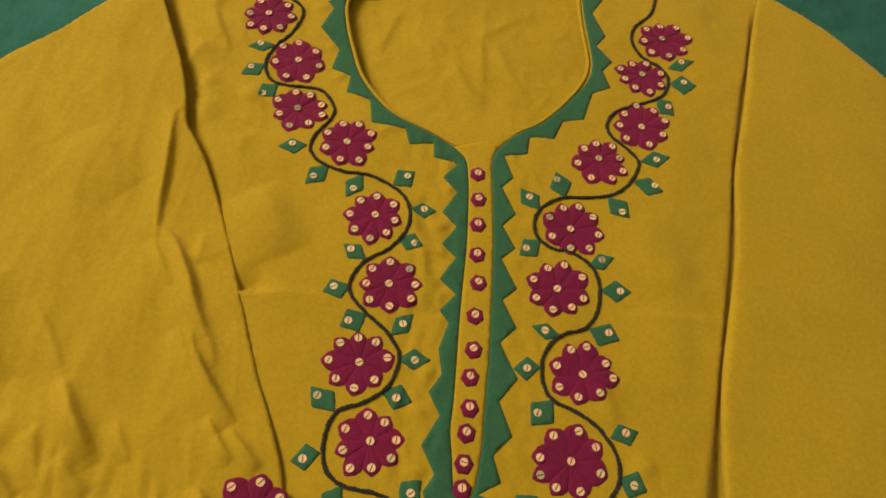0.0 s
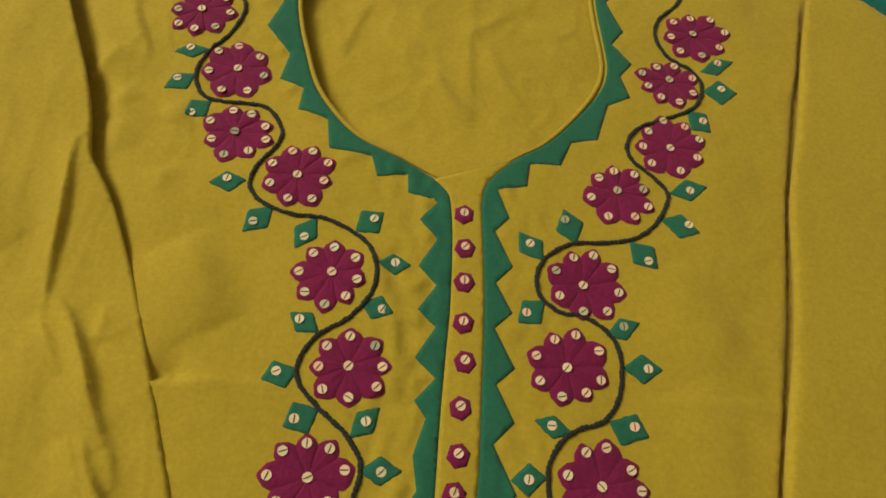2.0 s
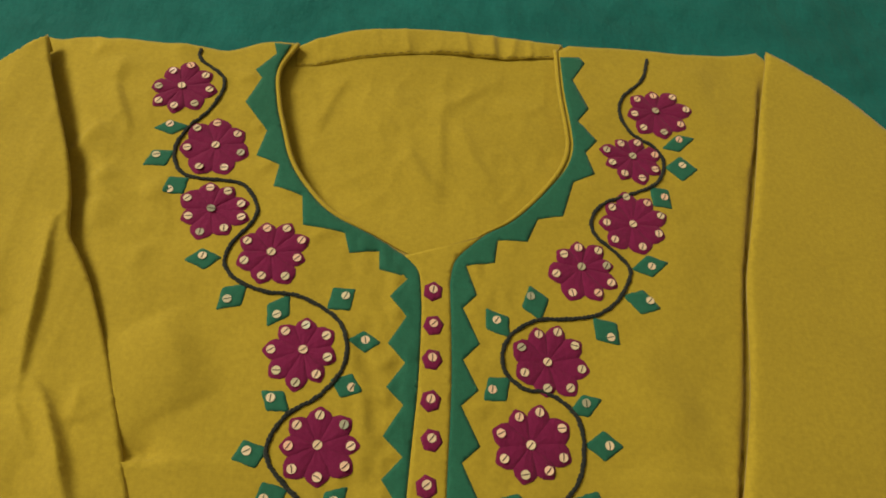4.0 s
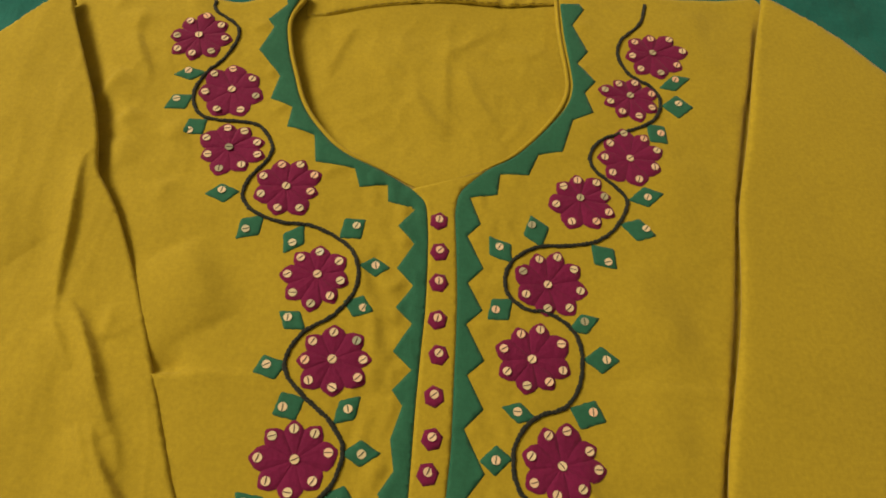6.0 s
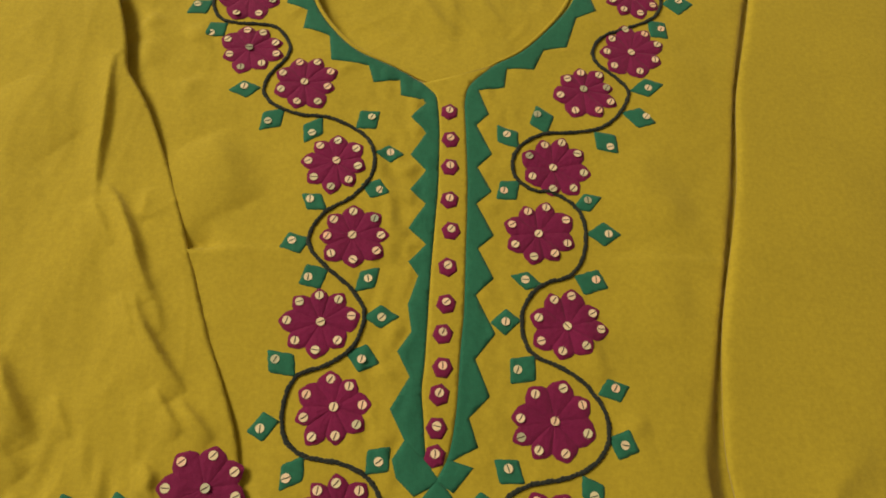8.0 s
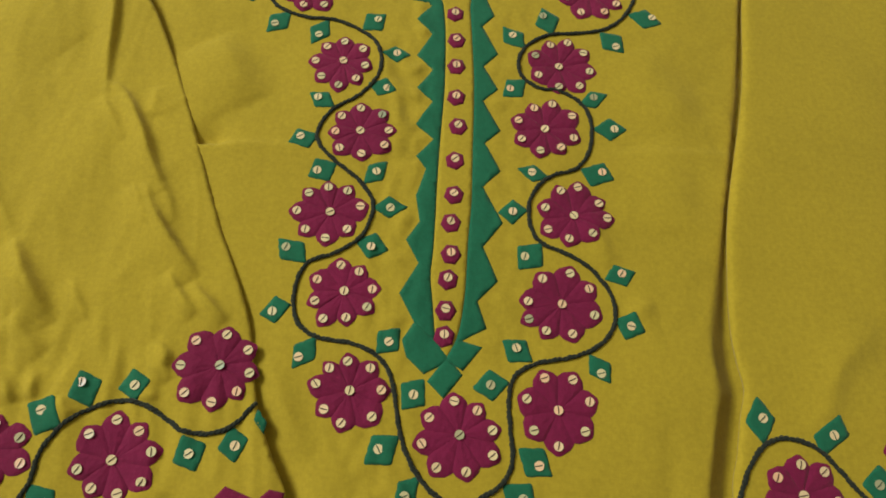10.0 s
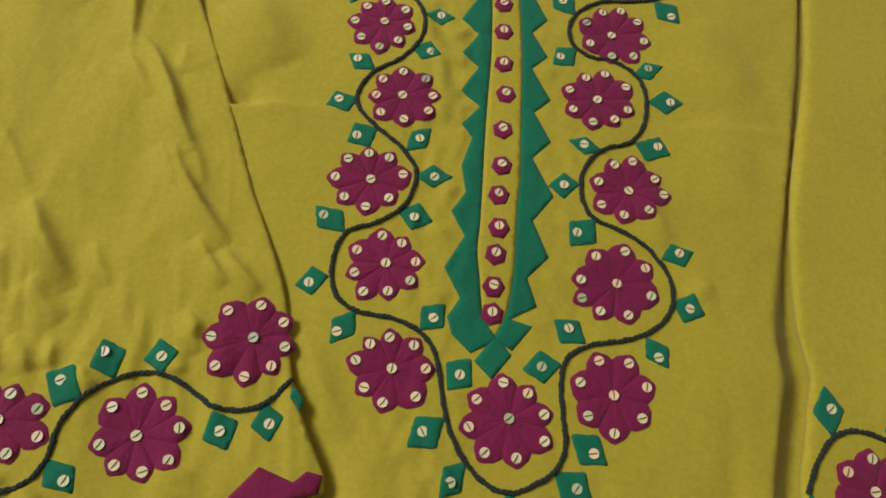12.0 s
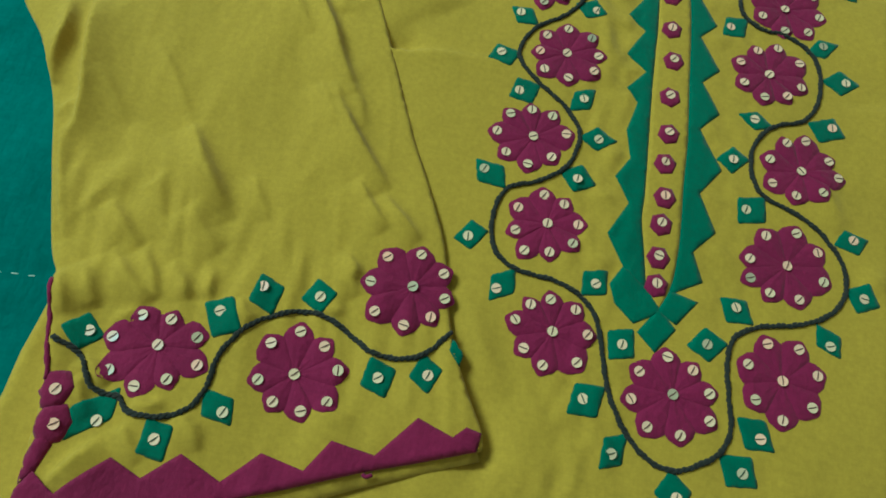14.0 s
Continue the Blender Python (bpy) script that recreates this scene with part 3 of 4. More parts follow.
for name, lo, hi, mat, kind_of in (
    ("floor", (-3.2, -3.2, -0.60), (3.2, 3.2, -0.50), FLOOR, "floor"),
    ("ceiling", (-3.2, -3.2, 2.5), (3.2, 3.2, 2.6), PLASTER, "ceiling"),
    ("wall_north", (-3.2, 3.2, -0.6), (3.2, 3.3, 2.6), PLASTER, "wall"),
    ("wall_south", (-3.2, -3.3, -0.6), (3.2, -3.2, 2.6), PLASTER, "wall"),
    ("wall_west", (-3.3, -3.3, -0.6), (-3.2, 3.3, 2.6), PLASTER, "wall"),
    ("wall_east", (3.2, -3.3, -0.6), (3.3, 3.3, 2.6), PLASTER, "wall"),
):
    tagged(part(name, box(lo, hi), mat, smooth=False), "plain " + ("grey stone floor of the room" if kind_of == "floor" else "cream plastered " + kind_of + " of the room"), kind_of, kind="structure")

tagged(part("mattress", box((-0.85, -1.0, -0.5), (0.85, 1.0, -0.022), 0.03), MATTRESS), "thick plain mattress under the teal bedspread", "mattress")


def bedspread_height(xy):
    x, y = xy[:, 0], xy[:, 1]
    z = -0.0125 + 0.0012 * waves(x, y, 0.09, 21) + 0.0006 * waves(x, y * 1.8, 0.03, 22)
    z += 0.0006 * waves(x * 0.5, y, 0.014, 23) + 0.0010 * np.maximum(0, 1 - 2.2 * np.abs(waves(x * 0.7, y * 1.2, 0.04, 24)))
    # rows of quilting pull the cloth down
    row = np.abs((y + 0.0385 + 0.2) % 0.2 - 0.0)
    row = np.minimum(row, 0.2 - row)
    return z - 0.0012 * np.exp(-(row / 0.006) ** 2)


bed_loop = straight([(-0.8, -0.95), (0.8, -0.95), (0.8, 0.95), (-0.8, 0.95), (-0.8, -0.95)], 0.05)[:-1]
bedspread = tagged(part("bedspread", sheet_mesh(bed_loop, 0.0075, bedspread_height, 0.004), TEAL), "teal green cotton bedspread with rows of pale quilting stitches", "bedspread")
for k in range(46):
    x = -0.50 + k * 0.0072
    a, b = np.array([x, -0.0385]), np.array([x + 0.0044, -0.0386 + 0.0006 * math.sin(k)])
    za, zb = bedspread_height(np.array([a, b])) + 0.0002
    part("quilting_stitch", tube(np.array([(*a, za - 0.0003), (*(a * 0.7 + b * 0.3), za + 0.0002), (*(a * 0.3 + b * 0.7), zb + 0.0002), (*b, zb - 0.0003)]), 0.00035, 5), WHITE_THREAD, bedspread, "pale quilting stitch")

# ---- the tunic ----
tunic = tagged(new("tunic"), "embroidered mustard cotton tunic with magenta flowers lying on a bedspread", "tunic")
tunic.matrix_world = pose(0, 0, -0.011)
tunic.matrix_basis = pose(0, 0, -0.011)

HOLE_L = spline(NECK_EDGE_L, 0.003)
HOLE_R = spline(NECK_EDGE_R, 0.003)
body_loop = np.vstack([spline(SHOULDER_L, 0.004), HOLE_L, HOLE_R[::-1], spline(SHOULDER_R, 0.004)[1:], spline(SIDE_R, 0.01)[1:], spline(SIDE_L, 0.01)])


def front_height(xy):
    z = body_height(xy)
    d = line_distance(xy, np.vstack([body_loop, body_loop[:1]]))
    return z - 0.0018 * np.maximum(0, 1 - d / 0.004) ** 2


part("front_panel", sheet_mesh(body_loop, 0.0022, front_height, 0.0016), MUSTARD, tunic, "mustard cotton front with soft creases")

back_loop = np.vstack([spline(COLLAR, 0.004), straight([(0.10, 0.34), (0.10, 0.17), (-0.12, 0.17), (-0.115, 0.335)], 0.01)])


BACK_FOLDS = (
    ([(-0.060, 0.330), (-0.068, 0.310), (-0.074, 0.285)], 0.0018, 0.008, 0.0020),
    ([(0.035, 0.340), (0.012, 0.322), (-0.008, 0.305)], 0.0016, 0.010, 0.0040),
    ([(0.000, 0.345), (-0.002, 0.300), (0.000, 0.240)], 0.0014, 0.008, 0.0030),
    ([(-0.022, 0.285), (-0.012, 0.265), (0.002, 0.250)], 0.0016, 0.006, 0.0025),
    ([(0.008, 0.300), (0.020, 0.275), (0.034, 0.255)], 0.0014, 0.008, 0.0030),
    ([(-0.040, 0.300), (-0.031, 0.296), (-0.026, 0.290)], 0.0012, 0.004, 0.0020),
    ([(-0.060, 0.262), (-0.045, 0.250), (-0.030, 0.243)], 0.0014, 0.007, 0.0030),
    ([(0.030, 0.325), (0.046, 0.318), (0.060, 0.322)], 0.0010, 0.007, 0.0040),
)


def back_height(xy):
    x, y = xy[:, 0], xy[:, 1]
    ends = np.maximum(np.clip((y - 0.325) / 0.03, 0, 1), np.clip((0.25 - y) / 0.035, 0, 1))
    # deepest beside the left side of the neck, where the front stands off it
    z = -0.0068 + 0.0034 * ends ** 1.3 - 0.0022 * np.exp(-((x + 0.085) / 0.03) ** 2) * (1 - 0.6 * ends)
    z += (1 - 0.85 * ends) * (0.0005 * waves(x, y, 0.05, 31) + 0.0003 * waves(x, y, 0.022, 32) + 0.0005 * np.maximum(0, 1 - 2.2 * np.abs(waves(x, y, 0.035, 34))))
    for line, rise, broad, sharp in BACK_FOLDS:
        z += fold(xy, line, rise, broad, sharp)
    return z


part("back_panel", sheet_mesh(back_loop, 0.0022, back_height, 0.001), MUSTARD_BACK, tunic, "inside of the back seen through the neck opening")
facing_loop = np.vstack([spline(COLLAR, 0.003), spline(COLLAR_LOW, 0.003)[::-1]])


def facing_height(xy):
    x, y = xy[:, 0], xy[:, 1]
    top = rolled(xy, facing_loop, 0.0008, 0.004) * np.clip((0.070 - x) / 0.012, 0.1, 1) * np.clip((x + 0.094) / 0.014, 0.1, 1)
    z = back_height(xy) + 0.0004 + 0.0008 * np.clip((y - 0.348) / 0.015, 0, 1) + top + 0.0006 * waves(x, y * 0.4, 0.016, 33) * np.clip(top / 0.0008, 0, 1)
    for px, lean in ((-0.084, 0.004), (-0.047, 0.003), (-0.030, 0.008), (-0.006, 0.001), (0.008, 0.006), (0.026, 0.004), (0.041, -0.003), (0.050, 0.003)):
        z += fold(xy, [(px, 0.374), (px + lean, 0.340)], 0.0012 + 0.0006 * math.sin(300 * px), 0.004, 0.0015)
    return z


part("neck_facing", sheet_mesh(facing_loop, 0.0016, facing_height, 0.0004), MUSTARD, tunic, "turned and stitched facing of the back neck")


FACING_THREAD = plain("brown_thread", (0.32, 0.23, 0.025), 0.8)


def uneven(line):
    """Hand-stitched lines waver a little."""
    run = np.r_[0, np.cumsum(np.hypot(*np.diff(line, axis=0).T))]
    return line + 0.00014 * np.column_stack([np.sin(run * 950 + 1.3 * np.sin(run * 310)), np.cos(run * 870 + np.sin(run * 270))])


def on_cloth(line, height, lift):
    line = np.array(line)
    return np.column_stack([line, height(line) + lift])


for hole in (HOLE_L[:-3], HOLE_R[:-3]):
    taper = np.clip(np.arange(len(hole))[::-1] / 14, 0.25, 1)
    part("neck_piping", tube(on_cloth(hole, body_height, -0.0004), 0.0014 * taper, 8), MUSTARD, tunic, "rolled mustard piping")

seam = spline([(x, y + 0.0012) for x, y in COLLAR_LOW], 0.0016)
for k in range(2, len(seam) - 3, 3):
    part("seam_stitch", tube(on_cloth(seam[k:k + 3], facing_height, 0.0001), 0.0002, 5), FACING_THREAD, tunic)

PLACKET_L, PLACKET_R = spline(NECK_L[8:], 0.002), spline(NECK_R[7:], 0.002)
placket_loop = np.vstack([PLACKET_L, PLACKET_R[::-1]])
part("placket", sheet_mesh(placket_loop, 0.002, lambda xy: body_height(xy) + 0.0002 + rolled(xy, placket_loop, 0.0003, 0.0016), 0.0004), MUSTARD, tunic, "narrow mustard strip down the front")


def applique(name, loop, height, mat, puff, edge, gap, label="", parent=None, seed=3):
    loop = np.array(loop)
    return part(name, sheet_mesh(loop, gap, lambda xy: height(xy) + 0.00015 + rolled(xy, loop, puff, edge), 0.0004, seed=seed), mat, parent or tunic, label)


for neck, zig in ((NECK_L, ZIG_L), (NECK_R, ZIG_R)):
    applique("neck_border", np.vstack([spline(neck, 0.002), straight(zig, 0.002)[::-1]]), body_height, GREEN, 0.0003, 0.0016, 0.0019, "green cotton border cut in zigzag points")
for tip in (TIP, TIP2, TIP3):
    middle = np.mean(tip, axis=0)
    tip = [tuple(middle + 1.18 * (np.array(p) - middle)) for p in tip]
    applique("border_tip", straight(tip + tip[:1], 0.002)[:-1], body_height, GREEN, 0.0005, 0.002, 0.0017, "green cotton lobe")


# ---- sleeves ----
part("sleeve_underside", sheet_mesh(under_loop, 0.005, lambda xy: 0.0006 + rolled(xy, under_loop, 0.0010, 0.003), 0.0030), MUSTARD, tunic, "lower layer of the cuff")
part("sleeve", sheet_mesh(sleeve_l_loop, 0.0013, sleeve_l_height, 0.0075, tuck=0.005), MUSTARD, tunic, "creased mustard sleeve folded over the front")
part("sleeve", sheet_mesh(sleeve_r_loop, 0.0032, sleeve_r_height, 0.0065, tuck=0.006), MUSTARD, tunic, "smooth mustard sleeve folded over the front")
applique("cuff_border", np.vstack([straight(HEMZIG, 0.002), straight(SLEEVE_L_HEM, 0.002)[1:-1], straight(HEM_END, 0.002)]), lambda xy: sleeve_l_height(xy) + 0.0009, MAROON, 0.0004, 0.001, 0.0014, "magenta zigzag border along the cuff")


edge_run = spline(CUFF_EDGE, 0.0015)
edge_width = 0.0008 + 0.0005 * np.abs(np.sin(np.arange(len(edge_run)) * 0.9)) * np.abs(np.sin(np.arange(len(edge_run)) * 0.37 + 1))
part("edge_stitching", tube(on_cloth(uneven(edge_run), sleeve_l_height, 0.0003), edge_width, 6), MAROON, tunic, "magenta stitching down the cuff's fold")


# ---- embroidery ----
def disc_mesh(name, radius, mat):
    """A thin cupped sequin with a hole in the middle."""
    bm = bmesh.new()
    rings = []
    for r, z in ((0.0002, 0.00002), (0.0009, 0.00003), (radius * 0.8, 0.00008), (radius, 0.0001), (radius * 0.99, -0.00002), (0.0003, -0.00012)):
        rings.append([bm.verts.new((r * math.cos(a), r * math.sin(a), z)) for a in np.arange(18) * 2 * math.pi / 18])
    for r, s in zip(rings[:-1], rings[1:]):
        for k in range(18):
            bm.faces.new((r[k], r[(k + 1) % 18], s[(k + 1) % 18], s[k]))
    bmesh.ops.recalc_face_normals(bm, faces=bm.faces)
    mesh = bpy.data.meshes.new(name)
    bm.to_mesh(mesh)
    bm.free()
    mesh.materials.append(mat)
    return mesh


def stitch_mesh(name, mat, reach=0.0021):
    n = 7
    line = np.array([(reach * (2 * u - 1), 0.00005 * math.sin(9 * u), 0.00020 - 0.0004 * (2 * u - 1) ** 4) for u in np.arange(n) / (n - 1)])
    bm = tube(line, 0.00023, 6)
    mesh = bpy.data.meshes.new(name)
    bm.to_mesh(mesh)
    bm.free()
    mesh.materials.append(mat)
    return mesh


SEQUIN_MESH = disc_mesh("sequin", 0.00215, SEQUIN)
STITCH_MAROON = stitch_mesh("stitch", THREAD)
STITCH_GREEN = stitch_mesh("stitch", THREAD_GREEN)
dice = random.Random(5)


def sequin(x, y, z, parent, stitches):
    m = pose(x, y, z, dice.gauss(0, 3.2), dice.gauss(0, 3.2), dice.uniform(0, 360))
    thread = dice.gauss(55, 28)
    s = new("sequin", SEQUIN_MESH)
    under(s, parent)
    s.matrix_basis = m
    k = new("stitch", stitches)
    under(k, parent)
    k.matrix_basis = pose(x, y, z, 0, 0, thread)


def petal(cx, cy, turn, reach, half_a, half_b, height, puffed=0.0017):
    """A puffed, gathered petal with a blunt three-sided end."""
    bm = bmesh.new()
    nu, nv = 9, 8
    grid = []
    tip = reach + 0.0043
    for i in range(nu + 1):
        u = i / nu
        row = []
        for j in range(nv + 1):
            v = 2 * j / nv - 1
            half = half_a if v > 0 else half_b
            wide = reach * math.tan(half) * (0.12 + 0.82 * min(1, u / 0.64) ** 0.9)
            if u > 0.64:
                wide *= math.sqrt(1 - 0.90 * ((u - 0.64) / 0.36) ** 2)
            along = 0.0012 + (tip - 0.0012) * u - 0.0009 * v * v * (u > 0.7)
            across = wide * v
            px = cx + along * math.cos(turn) - across * math.sin(turn)
            py = cy + along * math.sin(turn) + across * math.cos(turn)
            puff = (1 - abs(v) ** 2.6) ** 0.6 * (0.35 + 0.65 * min(1, u / 0.5)) * (1 - max(0, (u - 0.72) / 0.28) ** 3) ** 0.6
            wrinkle = 0.00035 * math.sin(8 * v + 40 * turn) * (1 - u) ** 1.5 + 0.00016 * math.sin(23 * u + 7 * v + 11 * turn)
            row.append((px, py, 0.0002 + puffed * puff + wrinkle * puff))
        grid.append(row)
    flat = np.array(grid).reshape(-1, 3)
    flat[:, 2] += height(flat[:, :2])
    made = [bm.verts.new(p) for p in flat]
    for i in range(nu):
        for j in range(nv):
            a = i * (nv + 1) + j
            bm.faces.new((made[a], made[a + nv + 1], made[a + nv + 2], made[a + 1]))
    bmesh.ops.recalc_face_normals(bm, faces=bm.faces)
    return bm


def flower(x, y, petals, height=body_height, label="gathered magenta cotton flower with pearl sequins", half=29, middle=True):
    """petals: the turn in degrees and the reach in millimetres of each one's sequin."""
    n, spread = len(petals), 0.8 if middle else 0.3
    reach = sum(r for _, r in petals) / n / 1000
    ring = [(x + spread * reach * math.cos(a), y + spread * reach * math.sin(a)) for a in np.arange(20) * 2 * math.pi / 20]
    base = applique("flower", ring, height, MAROON, 0.0003, 0.002, 0.003, label)
    puffs = [dice.uniform(0.0008, 0.0012) for _ in petals]
    for k, (turn, r) in enumerate(petals):
        after = (petals[(k + 1) % n][0] - turn) % 360 or 60
        before = (turn - petals[k - 1][0]) % 360 or 60
        a, b = (radians(min(max(g / 2, 17), half)) for g in (after, before))
        part("petal", petal(x, y, radians(turn), r / 1000, a * dice.uniform(0.95, 1.06), b * dice.uniform(0.95, 1.06), height, puffs[k]), MAROON, base)
    for (turn, r), puffed in zip(petals, puffs):
        sx, sy = x + r / 1000 * math.cos(radians(turn)), y + r / 1000 * math.sin(radians(turn))
        sequin(sx, sy, height(np.array([(sx, sy)]))[0] + puffed + 0.00058, base, STITCH_MAROON)
    if middle:
        sequin(x, y, height(np.array([(x, y)]))[0] + 0.0013, base, STITCH_MAROON)


def leaf(x, y, turn, length, width, skew, sx, sy, height=body_height):
    """A four-cornered leaf; sizes and the sequin's place in millimetres."""
    a, b = radians(turn), radians(turn + 90 + skew)
    u = np.array([math.cos(a), math.sin(a)]) * length / 1860
    v = np.array([math.cos(b), math.sin(b)]) * width / 1860
    c = np.array([x, y])
    corners = [c - u, c - v, c + u, c + v]
    loop = []
    for k in range(4):
        p, q, r = corners[k - 1], corners[k], corners[(k + 1) % 4]
        for s in (0.0, 0.5):
            blend = q + (p - q) * 0.06 if s == 0 else q + (r - q) * 0.06
            loop.append(blend)
        loop += [q + (r - q) * s + np.array([dice.uniform(-1, 1), dice.uniform(-1, 1)]) * 0.00022 for s in (0.25, 0.42, 0.58, 0.75)]
    base = applique("leaf", loop, height, GREEN, 0.0003, 0.0025, 0.0016, "green cotton leaf with a pearl sequin", seed=dice.randrange(999))
    if width < 6:
        return
    px, py = x + sx / 1000, y + sy / 1000
    sequin(px, py, height(np.array([(px, py)]))[0] + 0.00078, base, STITCH_GREEN)


def button_patch(x, y):
    ring = [(x + 0.0055 * math.cos(a) * 0.97, y - 0.0009 + 0.0055 * math.sin(a) * 1.03) for a in np.arange(6) * math.pi / 3 + dice.uniform(0, 1)]
    base = applique("round_patch", straight(ring + ring[:1], 0.0025)[:-1], lambda xy: body_height(xy) + 0.0005, MAROON, 0.0007, 0.003, 0.0016, "magenta hexagonal patch with a pearl sequin")
    sequin(x, y, body_height(np.array([(x, y)]))[0] + 0.0016, base, STITCH_MAROON)


def cord(points, height, label="black twisted cord stitched in a winding vine"):
    """Two strands twisted about each other along a smooth line."""
    line = on_cloth(uneven(spline(points, 0.0009)), height, 0.0005)
    way = np.gradient(line, axis=0)
    way /= np.linalg.norm(way, axis=1)[:, None]
    side = np.cross(way, (0, 0, 1.0))
    run = np.r_[0, np.cumsum(np.linalg.norm(np.diff(line, axis=0), axis=1))]
    vine = None
    for k in (0, 1):
        turn = run / 0.0048 * 2 * math.pi + k * math.pi
        strand = line + 0.00050 * (np.cos(turn)[:, None] * side + np.sin(turn)[:, None] * np.array([0, 0, 0.5]))
        bm = tube(strand, 0.00078 + 0.00012 * np.sin(run * 700 + 2 * np.sin(run * 190)), 6)
        if vine is None:
            vine = part("vine_cord", bm, CORD, tunic, label)
        else:
            part("strand", bm, CORD, vine)


def folded_petal(x, y, long, wide, turn):
    """A petal of the flower that wraps round the fold of the cuff."""
    c, s = math.cos(radians(turn)), math.sin(radians(turn))
    turns = [(a, 1 + 0.07 * math.cos(6 * a) + dice.uniform(-0.03, 0.03)) for a in np.arange(18) * 2 * math.pi / 18]
    ring = [(x + k * (long * math.cos(a) * c - wide * math.sin(a) * s), y + k * (long * math.cos(a) * s + wide * math.sin(a) * c)) for a, k in turns]
    base = applique("folded_petal", ring, sleeve_l_height, MAROON, 0.0011, 0.003, 0.0018, "magenta petal wrapped round the cuff fold")
    if wide > 0.004:
        sequin(x + 0.001, y, sleeve_l_height(np.array([(x + 0.001, y)]))[0] + 0.0015, base, STITCH_MAROON)


flower(-0.1527, 0.3035, [(39, 14.9), (82, 15.0), (126, 11.9), (190, 12.6), (230, 15.8), (267, 15.0), (310, 15.0), (359, 15.6)])
flower(-0.1260, 0.2657, [(40, 13.5), (98, 14.7), (141, 15.4), (194, 15.1), (250, 16.3), (298, 16.0), (347, 14.7)])
flower(-0.1198, 0.2249, [(18, 15.4), (61, 13.2), (104, 13.2), (159, 14.4), (207, 12.1), (259, 14.6), (309, 14.0), (348, 16.6)])
flower(-0.0848, 0.2028, [(30, 16.4), (68, 15.3), (108, 13.8), (160, 13.7), (208, 14.1), (260, 14.2), (305, 15.9), (351, 13.6)])
flower(-0.0612, 0.1524, [(37, 12.8), (92, 12.5), (139, 12.9), (185, 15.2), (226, 15.8), (266, 16.6), (304, 14.2), (346, 12.5)])
flower(-0.0482, 0.1081, [(2, 15.0), (42, 14.6), (93, 13.4), (142, 13.3), (186, 13.0), (229, 15.0), (277, 14.1), (327, 15.9)])
flower(0.1274, 0.3221, [(8, 19.2), (45, 15.7), (94, 11.0), (147, 13.2), (196, 13.7), (238, 15.6), (284, 16.1), (330, 17.0)])
flower(0.1110, 0.2873, [(9, 13.4), (71, 10.1), (131, 10.3), (172, 15.8), (206, 14.0), (246, 14.3), (286, 15.8), (327, 15.1)])
flower(0.1074, 0.2404, [(22, 17.3), (58, 17.2), (98, 17.6), (139, 14.7), (182, 14.8), (225, 15.3), (287, 14.6), (340, 14.8)])
flower(0.0772, 0.2109, [(8, 13.8), (48, 14.1), (97, 11.2), (146, 11.3), (202, 14.9), (251, 16.8), (299, 16.8), (333, 17.5)])
flower(0.0581, 0.1565, [(34, 16.7), (72, 16.6), (108, 14.6), (154, 14.6), (209, 13.1), (269, 13.3), (312, 16.6), (352, 17.2)])
flower(0.0496, 0.1154, [(31, 17.3), (75, 16.1), (114, 13.8), (163, 14.8), (210, 14.4), (259, 13.9), (307, 13.8), (343, 16.0)])
flower(-0.0592, 0.0601, [(15, 15.3), (58, 14.3), (99, 13.8), (140, 15.2), (181, 16.6), (222, 15.2), (266, 14.4), (316, 12.8)])
flower(-0.0484, 0.0190, [(7, 13.4), (58, 11.9), (102, 13.4), (159, 14.4), (203, 14.6), (239, 16.7), (279, 13.4), (326, 13.9)])
flower(-0.0415, -0.0283, [(3, 14.3), (51, 13.6), (99, 13.5), (136, 14.1), (171, 15.8), (219, 14.0), (260, 14.8), (314, 15.7)])
flower(0.0634, 0.0649, [(30, 15.2), (81, 16.4), (115, 15.0), (166, 14.9), (212, 15.5), (258, 13.3), (312, 13.3), (358, 17.0)])
flower(0.0563, 0.0177, [(32, 15.7), (75, 16.4), (127, 15.5), (178, 16.4), (207, 18.0), (240, 15.9), (287, 15.4), (342, 16.1)])
flower(0.0533, -0.0329, [(17, 15.0), (64, 15.7), (113, 15.6), (163, 15.1), (220, 14.7), (269, 15.9), (323, 14.8)])
flower(0.0088, -0.0457, [(10, 14.9), (55, 13.4), (101, 15.0), (153, 15.5), (195, 17.2), (236, 17.3), (282, 16.0), (331, 17.0)])
flower(-0.1006, -0.0201, [(33, 13.9), (85, 14.1), (139, 16.3), (183, 17.3), (225, 18.7), (267, 16.8), (309, 14.7), (348, 14.0)], sleeve_l_height)
flower(-0.1395, -0.0631, [(14, 16.8), (54, 15.5), (95, 17.0), (138, 15.4), (199, 13.6), (245, 12.9), (293, 14.6), (330, 17.1)], sleeve_l_height)
flower(-0.1926, -0.0611, [(21, 14.8), (78, 10.7), (131, 13.6), (179, 17.4), (220, 19.2), (258, 17.1), (301, 14.3), (343, 17.5)], sleeve_l_height)
folded_petal(-0.2228, -0.0838, 0.0074, 0.0062, 70)
folded_petal(-0.2198, -0.0958, 0.0074, 0.0064, 70)
folded_petal(-0.2222, -0.1074, 0.0100, 0.0034, 74)
flower(0.1563, -0.0656, [(44, 14.8), (87, 12.9), (146, 12.6), (203, 13.9), (253, 15.3), (300, 13.8), (353, 15.0)], sleeve_r_height)
flower(0.2143, -0.0450, [(3, 15.7), (37, 18.2), (77, 16.0), (132, 13.1), (183, 14.5), (219, 16.9), (257, 15.4), (313, 13.0)], sleeve_r_height)
